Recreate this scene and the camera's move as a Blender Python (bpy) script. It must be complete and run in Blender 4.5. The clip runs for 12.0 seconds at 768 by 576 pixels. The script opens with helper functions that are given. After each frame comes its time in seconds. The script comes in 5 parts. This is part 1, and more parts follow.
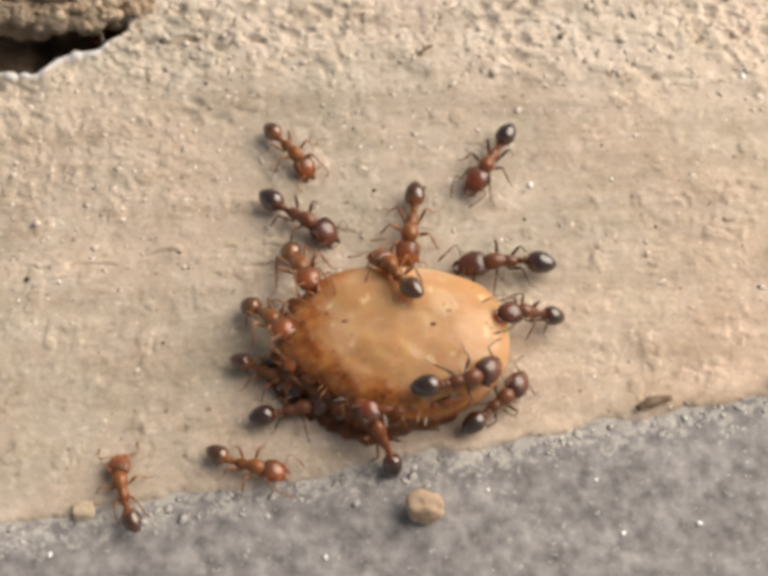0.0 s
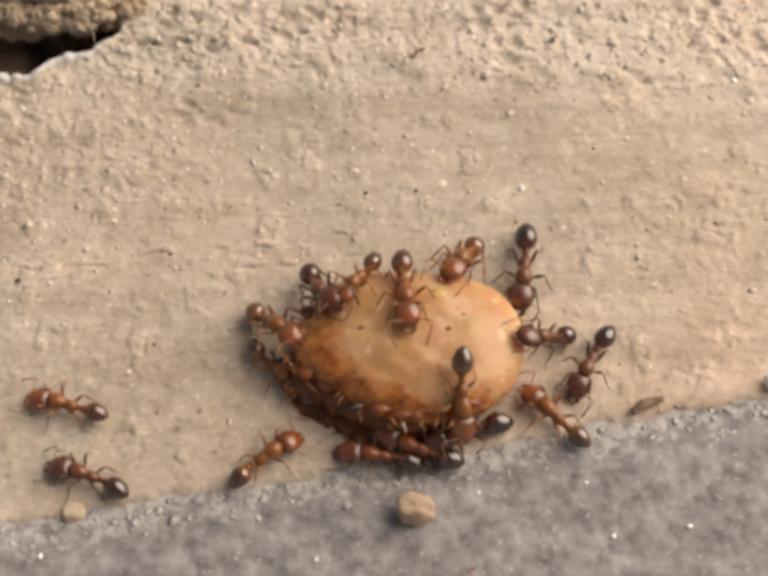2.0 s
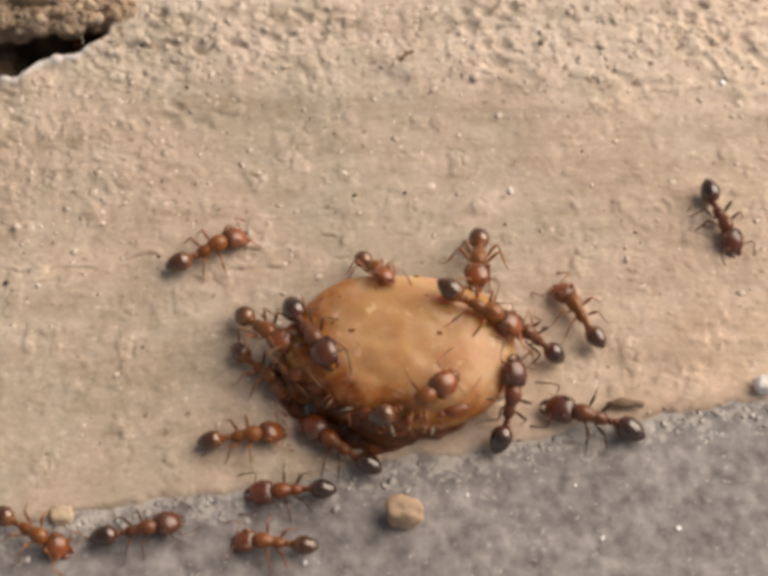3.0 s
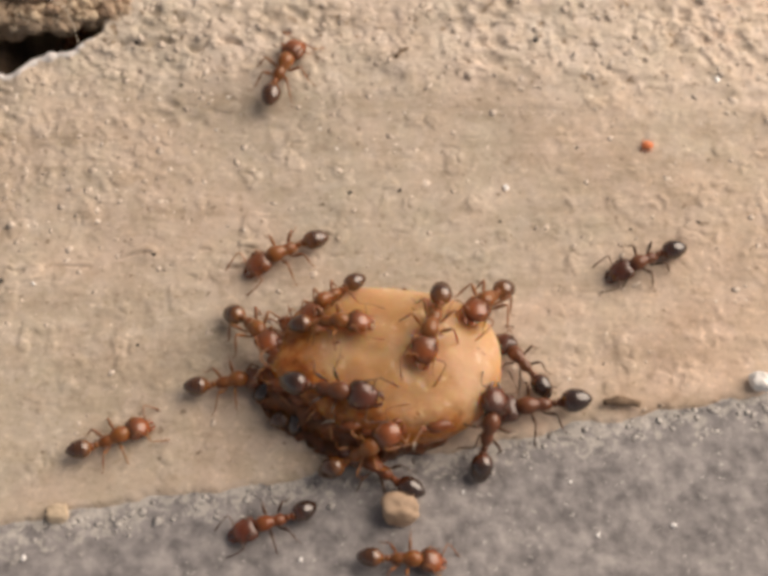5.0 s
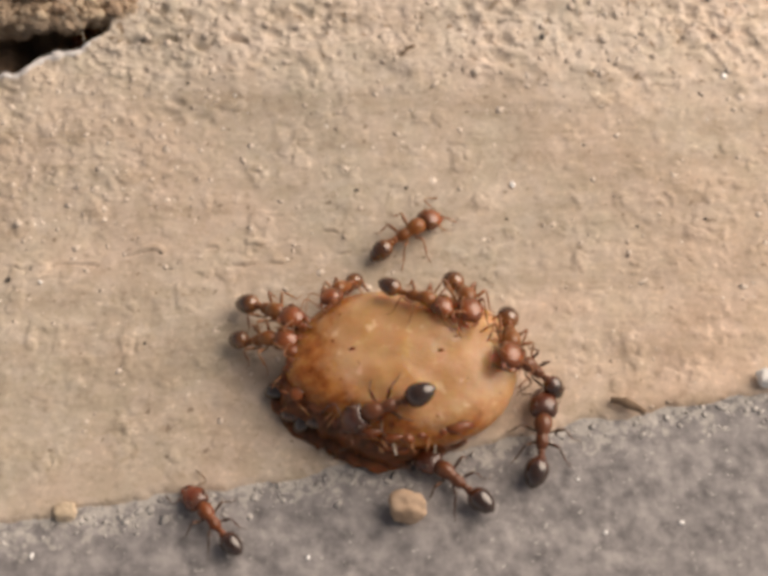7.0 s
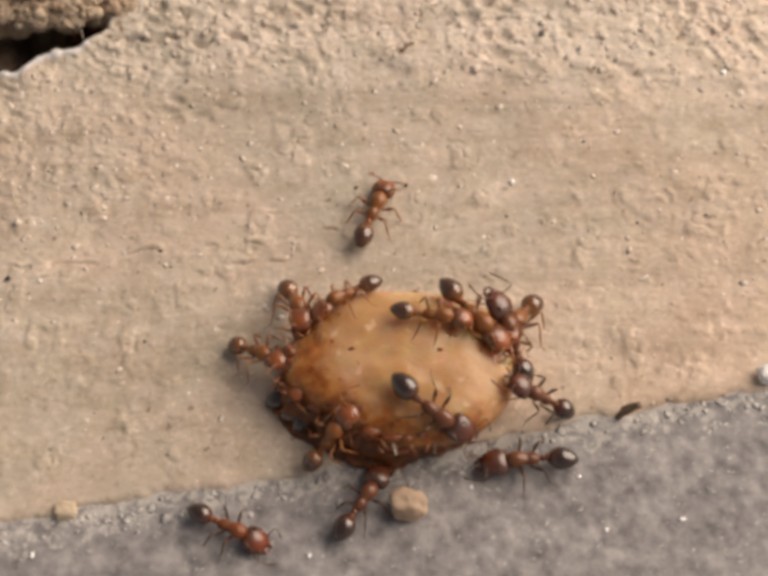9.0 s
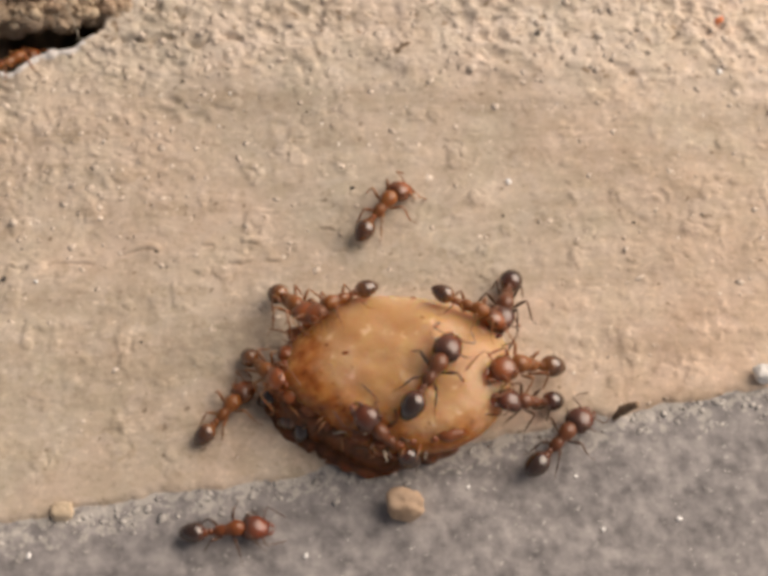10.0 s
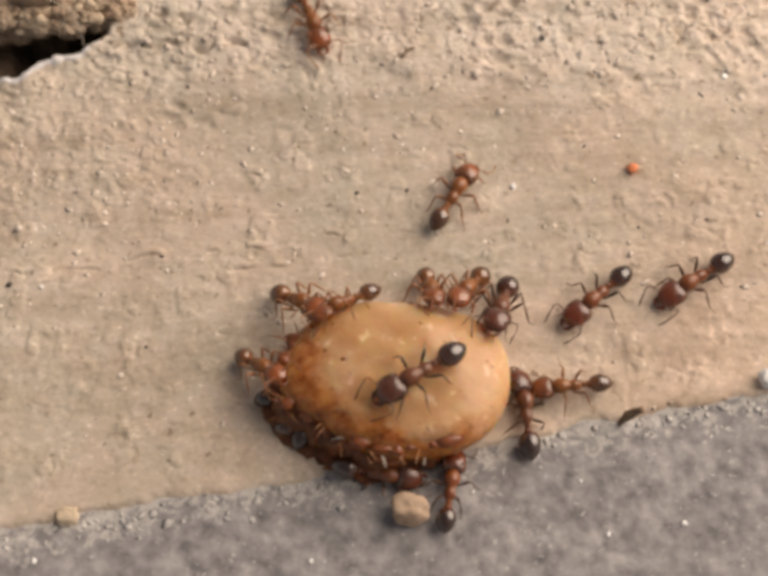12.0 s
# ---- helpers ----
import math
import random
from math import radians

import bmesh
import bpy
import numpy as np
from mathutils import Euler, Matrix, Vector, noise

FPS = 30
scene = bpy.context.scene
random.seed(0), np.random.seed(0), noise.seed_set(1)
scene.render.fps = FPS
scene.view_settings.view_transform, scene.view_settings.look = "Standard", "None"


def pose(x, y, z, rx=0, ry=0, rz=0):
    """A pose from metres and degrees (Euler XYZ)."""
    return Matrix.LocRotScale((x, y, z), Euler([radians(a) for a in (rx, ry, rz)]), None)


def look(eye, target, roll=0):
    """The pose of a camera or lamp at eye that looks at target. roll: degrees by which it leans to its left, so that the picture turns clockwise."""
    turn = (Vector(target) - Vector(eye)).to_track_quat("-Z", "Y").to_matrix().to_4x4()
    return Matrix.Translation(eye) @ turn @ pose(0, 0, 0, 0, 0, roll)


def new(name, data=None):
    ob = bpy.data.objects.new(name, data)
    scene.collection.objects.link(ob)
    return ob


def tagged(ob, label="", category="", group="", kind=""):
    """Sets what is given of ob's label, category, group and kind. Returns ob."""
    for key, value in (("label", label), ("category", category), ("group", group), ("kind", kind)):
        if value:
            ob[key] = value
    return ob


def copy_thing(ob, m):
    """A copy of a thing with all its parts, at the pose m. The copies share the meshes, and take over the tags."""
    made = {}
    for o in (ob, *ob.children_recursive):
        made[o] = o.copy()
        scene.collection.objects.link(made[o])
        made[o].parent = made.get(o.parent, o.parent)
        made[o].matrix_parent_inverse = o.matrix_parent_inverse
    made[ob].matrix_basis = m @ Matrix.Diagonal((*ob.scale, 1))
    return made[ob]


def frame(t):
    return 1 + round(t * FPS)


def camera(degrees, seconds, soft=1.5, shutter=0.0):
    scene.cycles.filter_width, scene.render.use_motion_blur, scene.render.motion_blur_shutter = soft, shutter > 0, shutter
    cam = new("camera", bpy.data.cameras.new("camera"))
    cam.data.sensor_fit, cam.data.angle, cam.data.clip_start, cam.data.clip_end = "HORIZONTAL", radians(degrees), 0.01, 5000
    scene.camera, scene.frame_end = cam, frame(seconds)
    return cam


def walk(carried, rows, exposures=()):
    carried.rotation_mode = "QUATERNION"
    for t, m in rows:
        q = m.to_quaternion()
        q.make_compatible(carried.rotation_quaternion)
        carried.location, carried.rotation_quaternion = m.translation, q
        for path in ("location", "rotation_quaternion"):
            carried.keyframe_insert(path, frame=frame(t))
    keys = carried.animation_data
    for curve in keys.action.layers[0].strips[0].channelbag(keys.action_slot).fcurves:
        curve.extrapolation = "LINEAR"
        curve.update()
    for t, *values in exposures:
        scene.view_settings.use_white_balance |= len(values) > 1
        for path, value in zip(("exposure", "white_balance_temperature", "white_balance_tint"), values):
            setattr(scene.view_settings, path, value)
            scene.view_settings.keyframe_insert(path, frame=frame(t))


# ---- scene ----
MM = 0.001
cam = camera(30, 12.0, soft=4.3)
cam.data.dof.use_dof, cam.data.dof.focus_distance, cam.data.dof.aperture_fstop = True, 0.0455, 90.0
# the eye, the point of the ledge it looks at, and the roll, in millimetres and degrees
PATH = [
    (0.0, (-0.003, -21.932, 41.223), (-0.145, -0.007), -0.548),
    (0.5, (-0.015, -21.937, 41.209), (-0.081, -0.133), -0.310),
    (1.0, (-0.006, -21.933, 41.207), (0.041, -0.270), -0.001),
    (1.5, (-0.002, -21.938, 41.228), (0.035, 0.101), 0.072),
    (2.0, (-0.006, -21.955, 41.247), (0.136, 0.078), 0.303),
    (2.5, (-0.004, -21.931, 41.232), (0.152, -0.053), 0.338),
    (3.0, (-0.003, -21.926, 41.228), (0.499, 0.172), 1.126),
    (5.0, (0.008, -21.898, 41.234), (0.654, 0.074), 1.343),
    (5.5, (0.003, -21.884, 41.197), (0.609, -0.133), 1.152),
    (6.0, (0.007, -21.887, 41.206), (0.510, -0.302), 0.929),
    (6.5, (0.004, -21.890, 41.213), (0.665, -0.301), 1.175),
    (6.7, (0.007, -21.925, 41.212), (0.425, -0.051), 0.691),
    (8.5, (-0.001, -21.895, 41.208), (0.487, 0.072), 0.660),
    (9.0, (-0.001, -21.878, 41.186), (0.427, -0.100), 0.515),
    (9.5, (-0.005, -21.877, 41.178), (0.479, -0.059), 0.576),
    (10.0, (0.012, -21.872, 41.166), (0.544, -0.104), 0.654),
    (10.5, (0.003, -21.875, 41.177), (0.486, -0.024), 0.506),
    (11.0, (0.007, -21.877, 41.181), (0.556, -0.300), 0.660),
    (11.5, (0.001, -21.875, 41.183), (0.596, -0.131), 0.746),
    (12.0, (0.006, -21.885, 41.185), (0.391, 0.081), 0.252),
]
EXPOSURE = [(0.0, 0.08, 6800, 11), (0.5, 0.10, 6500, 11), (1.0, 0.11, 6550, 11), (1.5, 0.10, 6750, 11), (2.4, -0.17, 7200, 17), (10.8, -0.16, 7200, 17), (11.0, -0.08, 6950, 14), (11.2, -0.17, 7200, 17), (12.0, -0.17, 7200, 17)]
walk(cam, [(t, look(Vector(eye) * MM, Vector((*aim, 0)) * MM, roll)) for t, eye, aim, roll in PATH], EXPOSURE)

# ---------------------------------------------------------------- world and sun
SUN_FROM = Vector((0.70, 0.34, 0.63)).normalized()
world = bpy.data.worlds.new("sky")
scene.world = world
world.use_nodes = True
sky = world.node_tree.nodes.new("ShaderNodeTexSky")
sky.sky_type, sky.sun_disc = "NISHITA", False
sky.sun_elevation = math.asin(SUN_FROM.z)
sky.sun_rotation = math.atan2(SUN_FROM.x, SUN_FROM.y)
back = world.node_tree.nodes["Background"]
back.inputs["Strength"].default_value = 0.07
haze = world.node_tree.nodes.new("ShaderNodeHueSaturation")
haze.inputs["Saturation"].default_value = 0.28
world.node_tree.links.new(sky.outputs["Color"], haze.inputs["Color"])
world.node_tree.links.new(haze.outputs["Color"], back.inputs["Color"])
sun = new("sun", bpy.data.lights.new("sun", "SUN"))
sun.data.energy, sun.data.angle, sun.data.color = 4.1, radians(62), (1.0, 0.91, 0.79)
sun.matrix_world = look(SUN_FROM * 0.3, (0, 0, 0))

# ---------------------------------------------------------------- materials
def material(name, rough=0.6, **values):
    mat = bpy.data.materials.new(name)
    mat.use_nodes = True
    shader = mat.node_tree.nodes["Principled BSDF"]
    shader.inputs["Roughness"].default_value = rough
    for key, value in values.items():
        shader.inputs[key.replace("_", " ")].default_value = value
    return mat, mat.node_tree.nodes, mat.node_tree.links, shader


def place_of(nodes, links, scale):
    coords = nodes.new("ShaderNodeTexCoord")
    mapping = nodes.new("ShaderNodeMapping")
    mapping.inputs["Scale"].default_value = scale
    links.new(coords.outputs["Object"], mapping.inputs["Vector"])
    return mapping.outputs["Vector"]


def noise_of(nodes, links, where, scale, detail=4.0, rough=0.55):
    tex = nodes.new("ShaderNodeTexNoise")
    tex.inputs["Scale"].default_value, tex.inputs["Detail"].default_value = scale, detail
    tex.inputs["Roughness"].default_value = rough
    links.new(where, tex.inputs["Vector"])
    return tex.outputs["Fac"]


def ramp_of(nodes, links, fac, stops):
    ramp = nodes.new("ShaderNodeValToRGB")
    els = ramp.color_ramp.elements
    while len(els) < len(stops):
        els.new(0.5)
    for el, (at, colour) in zip(els, stops):
        el.position, el.color = at, (*colour, 1)
    links.new(fac, ramp.inputs["Fac"])
    return ramp.outputs["Color"]


def mix_of(nodes, links, a, b, fac, blend="MIX"):
    mix = nodes.new("ShaderNodeMix")
    mix.data_type, mix.blend_type = "RGBA", blend
    for socket, value in ((mix.inputs["Factor"], fac), (mix.inputs["A"], a), (mix.inputs["B"], b)):
        if hasattr(value, "links"):
            links.new(value, socket)
        else:
            socket.default_value = value if isinstance(value, float) else (*value, 1)
    return mix.outputs["Result"]


def bump_of(nodes, links, shader, height, strength, distance):
    bump = nodes.new("ShaderNodeBump")
    bump.inputs["Strength"].default_value, bump.inputs["Distance"].default_value = strength, distance
    links.new(height, bump.inputs["Height"])
    links.new(bump.outputs["Normal"], shader.inputs["Normal"])


def plaster_material():
    mat, nodes, links, shader = material("sand_coloured_plaster", 0.8)
    at = place_of(nodes, links, (1000, 1000, 1000))
    broad = ramp_of(nodes, links, noise_of(nodes, links, at, 0.22, 3), [(0.3, (0.489, 0.410, 0.337)), (0.72, (0.585, 0.495, 0.414))])
    fine = ramp_of(nodes, links, noise_of(nodes, links, at, 2.7, 6, 0.68), [(0.28, (0.78, 0.74, 0.70)), (0.43, (0.98, 0.98, 0.98)), (0.59, (1.0, 1.0, 1.0)), (0.64, (1.20, 1.21, 1.22))])
    colour = mix_of(nodes, links, broad, fine, 1.0, "MULTIPLY")
    flecks = ramp_of(nodes, links, noise_of(nodes, links, at, 5.2, 3, 0.6), [(0.32, (0.86, 0.84, 0.81)), (0.42, (1.0, 1.0, 1.0)), (0.60, (1.0, 1.0, 1.0)), (0.67, (1.20, 1.20, 1.20))])
    colour = mix_of(nodes, links, colour, flecks, 1.0, "MULTIPLY")
    blotch = ramp_of(nodes, links, noise_of(nodes, links, at, 0.75, 5, 0.62), [(0.34, (0.86, 0.83, 0.79)), (0.55, (1.0, 1.0, 1.0)), (0.72, (1.10, 1.08, 1.07))])
    colour = mix_of(nodes, links, colour, blotch, 0.6, "MULTIPLY")
    spots = ramp_of(nodes, links, noise_of(nodes, links, at, 3.1, 2, 0.4), [(0.255, (0.30, 0.24, 0.19)), (0.30, (1, 1, 1))])
    colour = mix_of(nodes, links, colour, spots, 0.62, "MULTIPLY")
    # the upper coat is a paler mix
    split = nodes.new("ShaderNodeSeparateXYZ")
    links.new(at, split.inputs["Vector"])
    lean = nodes.new("ShaderNodeMath")
    lean.operation, lean.inputs[1].default_value = "MULTIPLY_ADD", 0.085
    links.new(split.outputs["X"], lean.inputs[0])
    links.new(split.outputs["Y"], lean.inputs[2])
    border = nodes.new("ShaderNodeMath")
    border.operation, border.inputs[1].default_value = "MULTIPLY_ADD", 3.0
    links.new(noise_of(nodes, links, at, 0.5, 5, 0.6), border.inputs[0])
    links.new(lean.outputs["Value"], border.inputs[2])
    upper = nodes.new("ShaderNodeMapRange")
    upper.inputs["From Min"].default_value, upper.inputs["From Max"].default_value = 9.3, 10.8
    links.new(border.outputs["Value"], upper.inputs["Value"])
    # brown dirt in the small pits of the upper coat
    dirt = ramp_of(nodes, links, noise_of(nodes, links, at, 2.3, 3, 0.5), [(0.33, (0.42, 0.33, 0.25)), (0.37, (1, 1, 1))])
    dirty = mix_of(nodes, links, colour, dirt, 0.8, "MULTIPLY")
    colour = mix_of(nodes, links, colour, dirty, upper.outputs["Result"])
    paler = mix_of(nodes, links, colour, (1.22, 1.24, 1.28), 1.0, "MULTIPLY")
    colour = mix_of(nodes, links, colour, paler, upper.outputs["Result"])
    # broad patches that lean to green-grey or to rose
    for scale, stops in ((0.13, [(0.36, (0.96, 1.0, 1.0)), (0.64, (1.035, 0.995, 0.975))]), (0.6, [(0.34, (0.965, 0.985, 0.97)), (0.5, (1, 1, 1)), (0.68, (1.04, 1.02, 1.015))])):
        colour = mix_of(nodes, links, colour, ramp_of(nodes, links, noise_of(nodes, links, at, scale, 4, 0.6), stops), 1.0, "MULTIPLY")
    # flakes of slightly different tint
    for size, stops in ((2.1, [(0.0, (0.90, 0.89, 0.86)), (0.35, (1.0, 0.99, 0.96)), (0.7, (1.0, 1.0, 1.0)), (1.0, (1.07, 1.08, 1.10))]), (4.3, [(0.0, (0.88, 0.87, 0.86)), (0.2, (1, 1, 1)), (0.85, (1, 1, 1)), (1.0, (1.10, 1.09, 1.07))])):
        warp = nodes.new("ShaderNodeTexNoise")
        warp.inputs["Scale"].default_value, warp.inputs["Detail"].default_value = 3.0, 3.0
        links.new(at, warp.inputs["Vector"])
        shift = nodes.new("ShaderNodeMix")
        shift.data_type, shift.blend_type = "RGBA", "LINEAR_LIGHT"
        shift.inputs["Factor"].default_value = 0.22
        links.new(at, shift.inputs["A"])
        links.new(warp.outputs["Color"], shift.inputs["B"])
        cells = nodes.new("ShaderNodeTexVoronoi")
        cells.inputs["Scale"].default_value = size
        links.new(shift.outputs["Result"], cells.inputs["Vector"])
        tint = nodes.new("ShaderNodeSeparateColor")
        links.new(cells.outputs["Color"], tint.inputs["Color"])
        colour = mix_of(nodes, links, colour, ramp_of(nodes, links, tint.outputs["Red"], stops), 0.8, "MULTIPLY")
    # stronger light over one end, painted into the colour: paler and rosier
    side_light = nodes.new("ShaderNodeMath")
    side_light.operation, side_light.inputs[1].default_value = "MULTIPLY_ADD", 9.0
    links.new(noise_of(nodes, links, at, 0.16, 4, 0.55), side_light.inputs[0])
    links.new(split.outputs["X"], side_light.inputs[2])
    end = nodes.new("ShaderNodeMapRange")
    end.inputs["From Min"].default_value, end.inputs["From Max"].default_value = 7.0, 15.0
    links.new(side_light.outputs["Value"], end.inputs["Value"])
    side_lit = mix_of(nodes, links, colour, (1.17, 1.13, 1.11), 1.0, "MULTIPLY")
    colour = mix_of(nodes, links, colour, side_lit, end.outputs["Result"])
    # warm bounced light towards the rim, painted as a greener-to-rosier tint
    fall = nodes.new("ShaderNodeMapRange")
    fall.inputs["From Min"].default_value, fall.inputs["From Max"].default_value = 8.0, -4.0
    links.new(split.outputs["Y"], fall.inputs["Value"])
    bounce_tint = ramp_of(nodes, links, fall.outputs["Result"], [(0.0, (0.992, 1.004, 1.010)), (1.0, (1.012, 0.998, 0.985))])
    colour = mix_of(nodes, links, colour, bounce_tint, 1.0, "MULTIPLY")
    # long faint drag marks
    drag = place_of(nodes, links, (160, 1700, 1000))
    streak = ramp_of(nodes, links, noise_of(nodes, links, drag, 0.45, 4), [(0.36, (0.83, 0.81, 0.78)), (0.50, (1, 1, 1)), (0.66, (1.08, 1.07, 1.06))])
    colour = mix_of(nodes, links, colour, streak, 0.8, "MULTIPLY")
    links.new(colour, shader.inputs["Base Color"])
    bump_of(nodes, links, shader, noise_of(nodes, links, at, 8.0, 5, 0.65), 0.16, 0.00005)
    return mat


def stone_material():
    mat, nodes, links, shader = material("grey_stone", 0.65)
    at = place_of(nodes, links, (1000, 1000, 1000))
    base = ramp_of(nodes, links, noise_of(nodes, links, at, 1.5, 6, 0.62), [(0.33, (0.160, 0.153, 0.156)), (0.50, (0.275, 0.262, 0.265)), (0.70, (0.42, 0.40, 0.395))])
    broad = ramp_of(nodes, links, noise_of(nodes, links, at, 0.3, 3), [(0.3, (0.84, 0.83, 0.83)), (0.7, (1.1, 1.08, 1.06))])
    base = mix_of(nodes, links, base, broad, 1.0, "MULTIPLY")
    flecks = ramp_of(nodes, links, noise_of(nodes, links, at, 5.5, 3, 0.5), [(0.65, (0, 0, 0)), (0.73, (0.9, 0.9, 0.9))])
    colour = mix_of(nodes, links, base, (0.56, 0.54, 0.51), flecks)
    # smears of the plaster coat left along its rim
    coords = nodes.new("ShaderNodeTexCoord")
    split = nodes.new("ShaderNodeSeparateXYZ")
    links.new(coords.outputs["Object"], split.inputs["Vector"])
    lean = nodes.new("ShaderNodeMath")
    lean.operation, lean.inputs[1].default_value = "MULTIPLY_ADD", -0.176
    links.new(split.outputs["X"], lean.inputs[0])
    links.new(split.outputs["Y"], lean.inputs[2])
    near = nodes.new("ShaderNodeMapRange")
    near.inputs["From Min"].default_value, near.inputs["From Max"].default_value = -0.0078, -0.0059
    near.inputs["To Min"].default_value, near.inputs["To Max"].default_value = 0.0, 0.30
    links.new(lean.outputs["Value"], near.inputs["Value"])
    patch = nodes.new("ShaderNodeMath")
    patch.operation = "ADD"
    links.new(noise_of(nodes, links, at, 3.6, 4, 0.6), patch.inputs[0])
    links.new(near.outputs["Result"], patch.inputs[1])
    smear_or_shadow = ramp_of(nodes, links, patch.outputs["Value"], [(0.69, (0, 0, 0)), (0.80, (0.62, 0.62, 0.62))])
    colour = mix_of(nodes, links, colour, (0.60, 0.57, 0.52), smear_or_shadow)
    links.new(colour, shader.inputs["Base Color"])
    bump_of(nodes, links, shader, noise_of(nodes, links, at, 6.0, 5, 0.65), 0.4, 0.00006)
    return mat


def syrup_material():
    """Milky amber jelly: pale curds inside, darker syrup drawn to one side."""
    mat, nodes, links, shader = material("amber_jelly", 0.24)
    at = place_of(nodes, links, (1000, 1000, 1000))
    cloud = ramp_of(nodes, links, noise_of(nodes, links, at, 0.55, 4, 0.6), [(0.30, (0.515, 0.288, 0.128)), (0.50, (0.585, 0.352, 0.180)), (0.68, (0.65, 0.428, 0.248))])
    milk = ramp_of(nodes, links, noise_of(nodes, links, at, 2.1, 3, 0.5), [(0.61, (0, 0, 0)), (0.70, (0.6, 0.6, 0.6))])
    cloud = mix_of(nodes, links, cloud, (0.80, 0.60, 0.41), milk)
    veins = ramp_of(nodes, links, noise_of(nodes, links, at, 2.0, 5, 0.65), [(0.28, (0.70, 0.56, 0.42)), (0.40, (1, 1, 1)), (0.6, (1, 1, 1)), (0.72, (1.10, 1.10, 1.10))])
    cloud = mix_of(nodes, links, cloud, veins, 0.22, "MULTIPLY")
    specks = ramp_of(nodes, links, noise_of(nodes, links, at, 2.6, 3, 0.5), [(0.26, (0.30, 0.14, 0.06)), (0.31, (1, 1, 1))])
    colour = mix_of(nodes, links, cloud, specks, 0.7, "MULTIPLY")
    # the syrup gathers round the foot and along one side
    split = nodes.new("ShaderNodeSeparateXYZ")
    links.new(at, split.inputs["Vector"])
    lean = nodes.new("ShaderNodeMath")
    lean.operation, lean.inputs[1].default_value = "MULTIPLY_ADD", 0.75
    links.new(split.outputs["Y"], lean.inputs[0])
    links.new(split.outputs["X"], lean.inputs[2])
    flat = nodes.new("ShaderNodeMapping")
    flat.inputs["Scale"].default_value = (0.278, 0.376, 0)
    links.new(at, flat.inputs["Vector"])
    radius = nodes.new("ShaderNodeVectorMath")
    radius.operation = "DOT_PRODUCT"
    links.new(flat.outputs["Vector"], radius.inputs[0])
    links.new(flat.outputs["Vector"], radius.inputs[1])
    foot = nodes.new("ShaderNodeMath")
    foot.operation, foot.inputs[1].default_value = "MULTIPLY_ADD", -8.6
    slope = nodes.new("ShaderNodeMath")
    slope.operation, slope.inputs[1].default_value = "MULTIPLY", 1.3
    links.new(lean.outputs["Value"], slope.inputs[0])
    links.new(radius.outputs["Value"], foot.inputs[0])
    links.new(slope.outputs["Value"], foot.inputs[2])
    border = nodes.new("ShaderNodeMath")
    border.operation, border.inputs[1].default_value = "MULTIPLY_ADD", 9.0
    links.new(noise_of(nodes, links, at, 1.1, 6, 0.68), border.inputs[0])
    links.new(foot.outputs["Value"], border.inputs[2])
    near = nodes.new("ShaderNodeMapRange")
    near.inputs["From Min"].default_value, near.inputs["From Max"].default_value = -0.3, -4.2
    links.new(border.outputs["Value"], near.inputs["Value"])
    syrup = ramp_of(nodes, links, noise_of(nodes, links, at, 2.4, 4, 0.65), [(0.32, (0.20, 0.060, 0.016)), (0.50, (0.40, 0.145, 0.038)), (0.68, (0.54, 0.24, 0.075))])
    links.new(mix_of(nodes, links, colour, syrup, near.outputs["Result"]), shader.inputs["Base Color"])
    shader.inputs["Subsurface Weight"].default_value = 1.0
    shader.inputs["Subsurface Radius"].default_value = (1.0, 0.42, 0.15)
    shader.inputs["Subsurface Scale"].default_value = 0.0010
    shader.inputs["IOR"].default_value = 1.42
    bump_of(nodes, links, shader, noise_of(nodes, links, at, 1.7, 3, 0.5), 0.13, 0.0004)
    return mat


# red-brown syrup, darkened so that it also stands for shade at the drop
def syrup_shade_material():
    mat, nodes, links, shader = material("syrup_shade", 0.3)
    at = place_of(nodes, links, (1000, 1000, 1000))
    links.new(ramp_of(nodes, links, noise_of(nodes, links, at, 1.8, 4, 0.6), [(0.34, (0.065, 0.022, 0.008)), (0.66, (0.24, 0.080, 0.027))]), shader.inputs["Base Color"])
    shader.inputs["Subsurface Weight"].default_value = 0.5
    shader.inputs["Subsurface Radius"].default_value = (1.0, 0.35, 0.1)
    shader.inputs["Subsurface Scale"].default_value = 0.0005
    shader.inputs["IOR"].default_value = 1.40
    bump_of(nodes, links, shader, noise_of(nodes, links, at, 3.0, 3), 0.4, 0.0002)
    return mat


def chitin(name, dark, pale, rough=0.24, scatter=0.12):
    mat, nodes, links, shader = material(name, rough)
    at = place_of(nodes, links, (1000, 1000, 1000))
    tone = ramp_of(nodes, links, noise_of(nodes, links, at, 1.1, 3), [(0.32, dark), (0.70, pale)])
    links.new(tone, shader.inputs["Base Color"])
    shader.inputs["Subsurface Weight"].default_value = scatter
    shader.inputs["Subsurface Radius"].default_value = (1.0, 0.35, 0.12)
    shader.inputs["Subsurface Scale"].default_value = 0.00018
    shader.inputs["IOR"].default_value = 1.54
    bump_of(nodes, links, shader, noise_of(nodes, links, at, 14.0, 3), 0.25, 0.00002)
    return mat


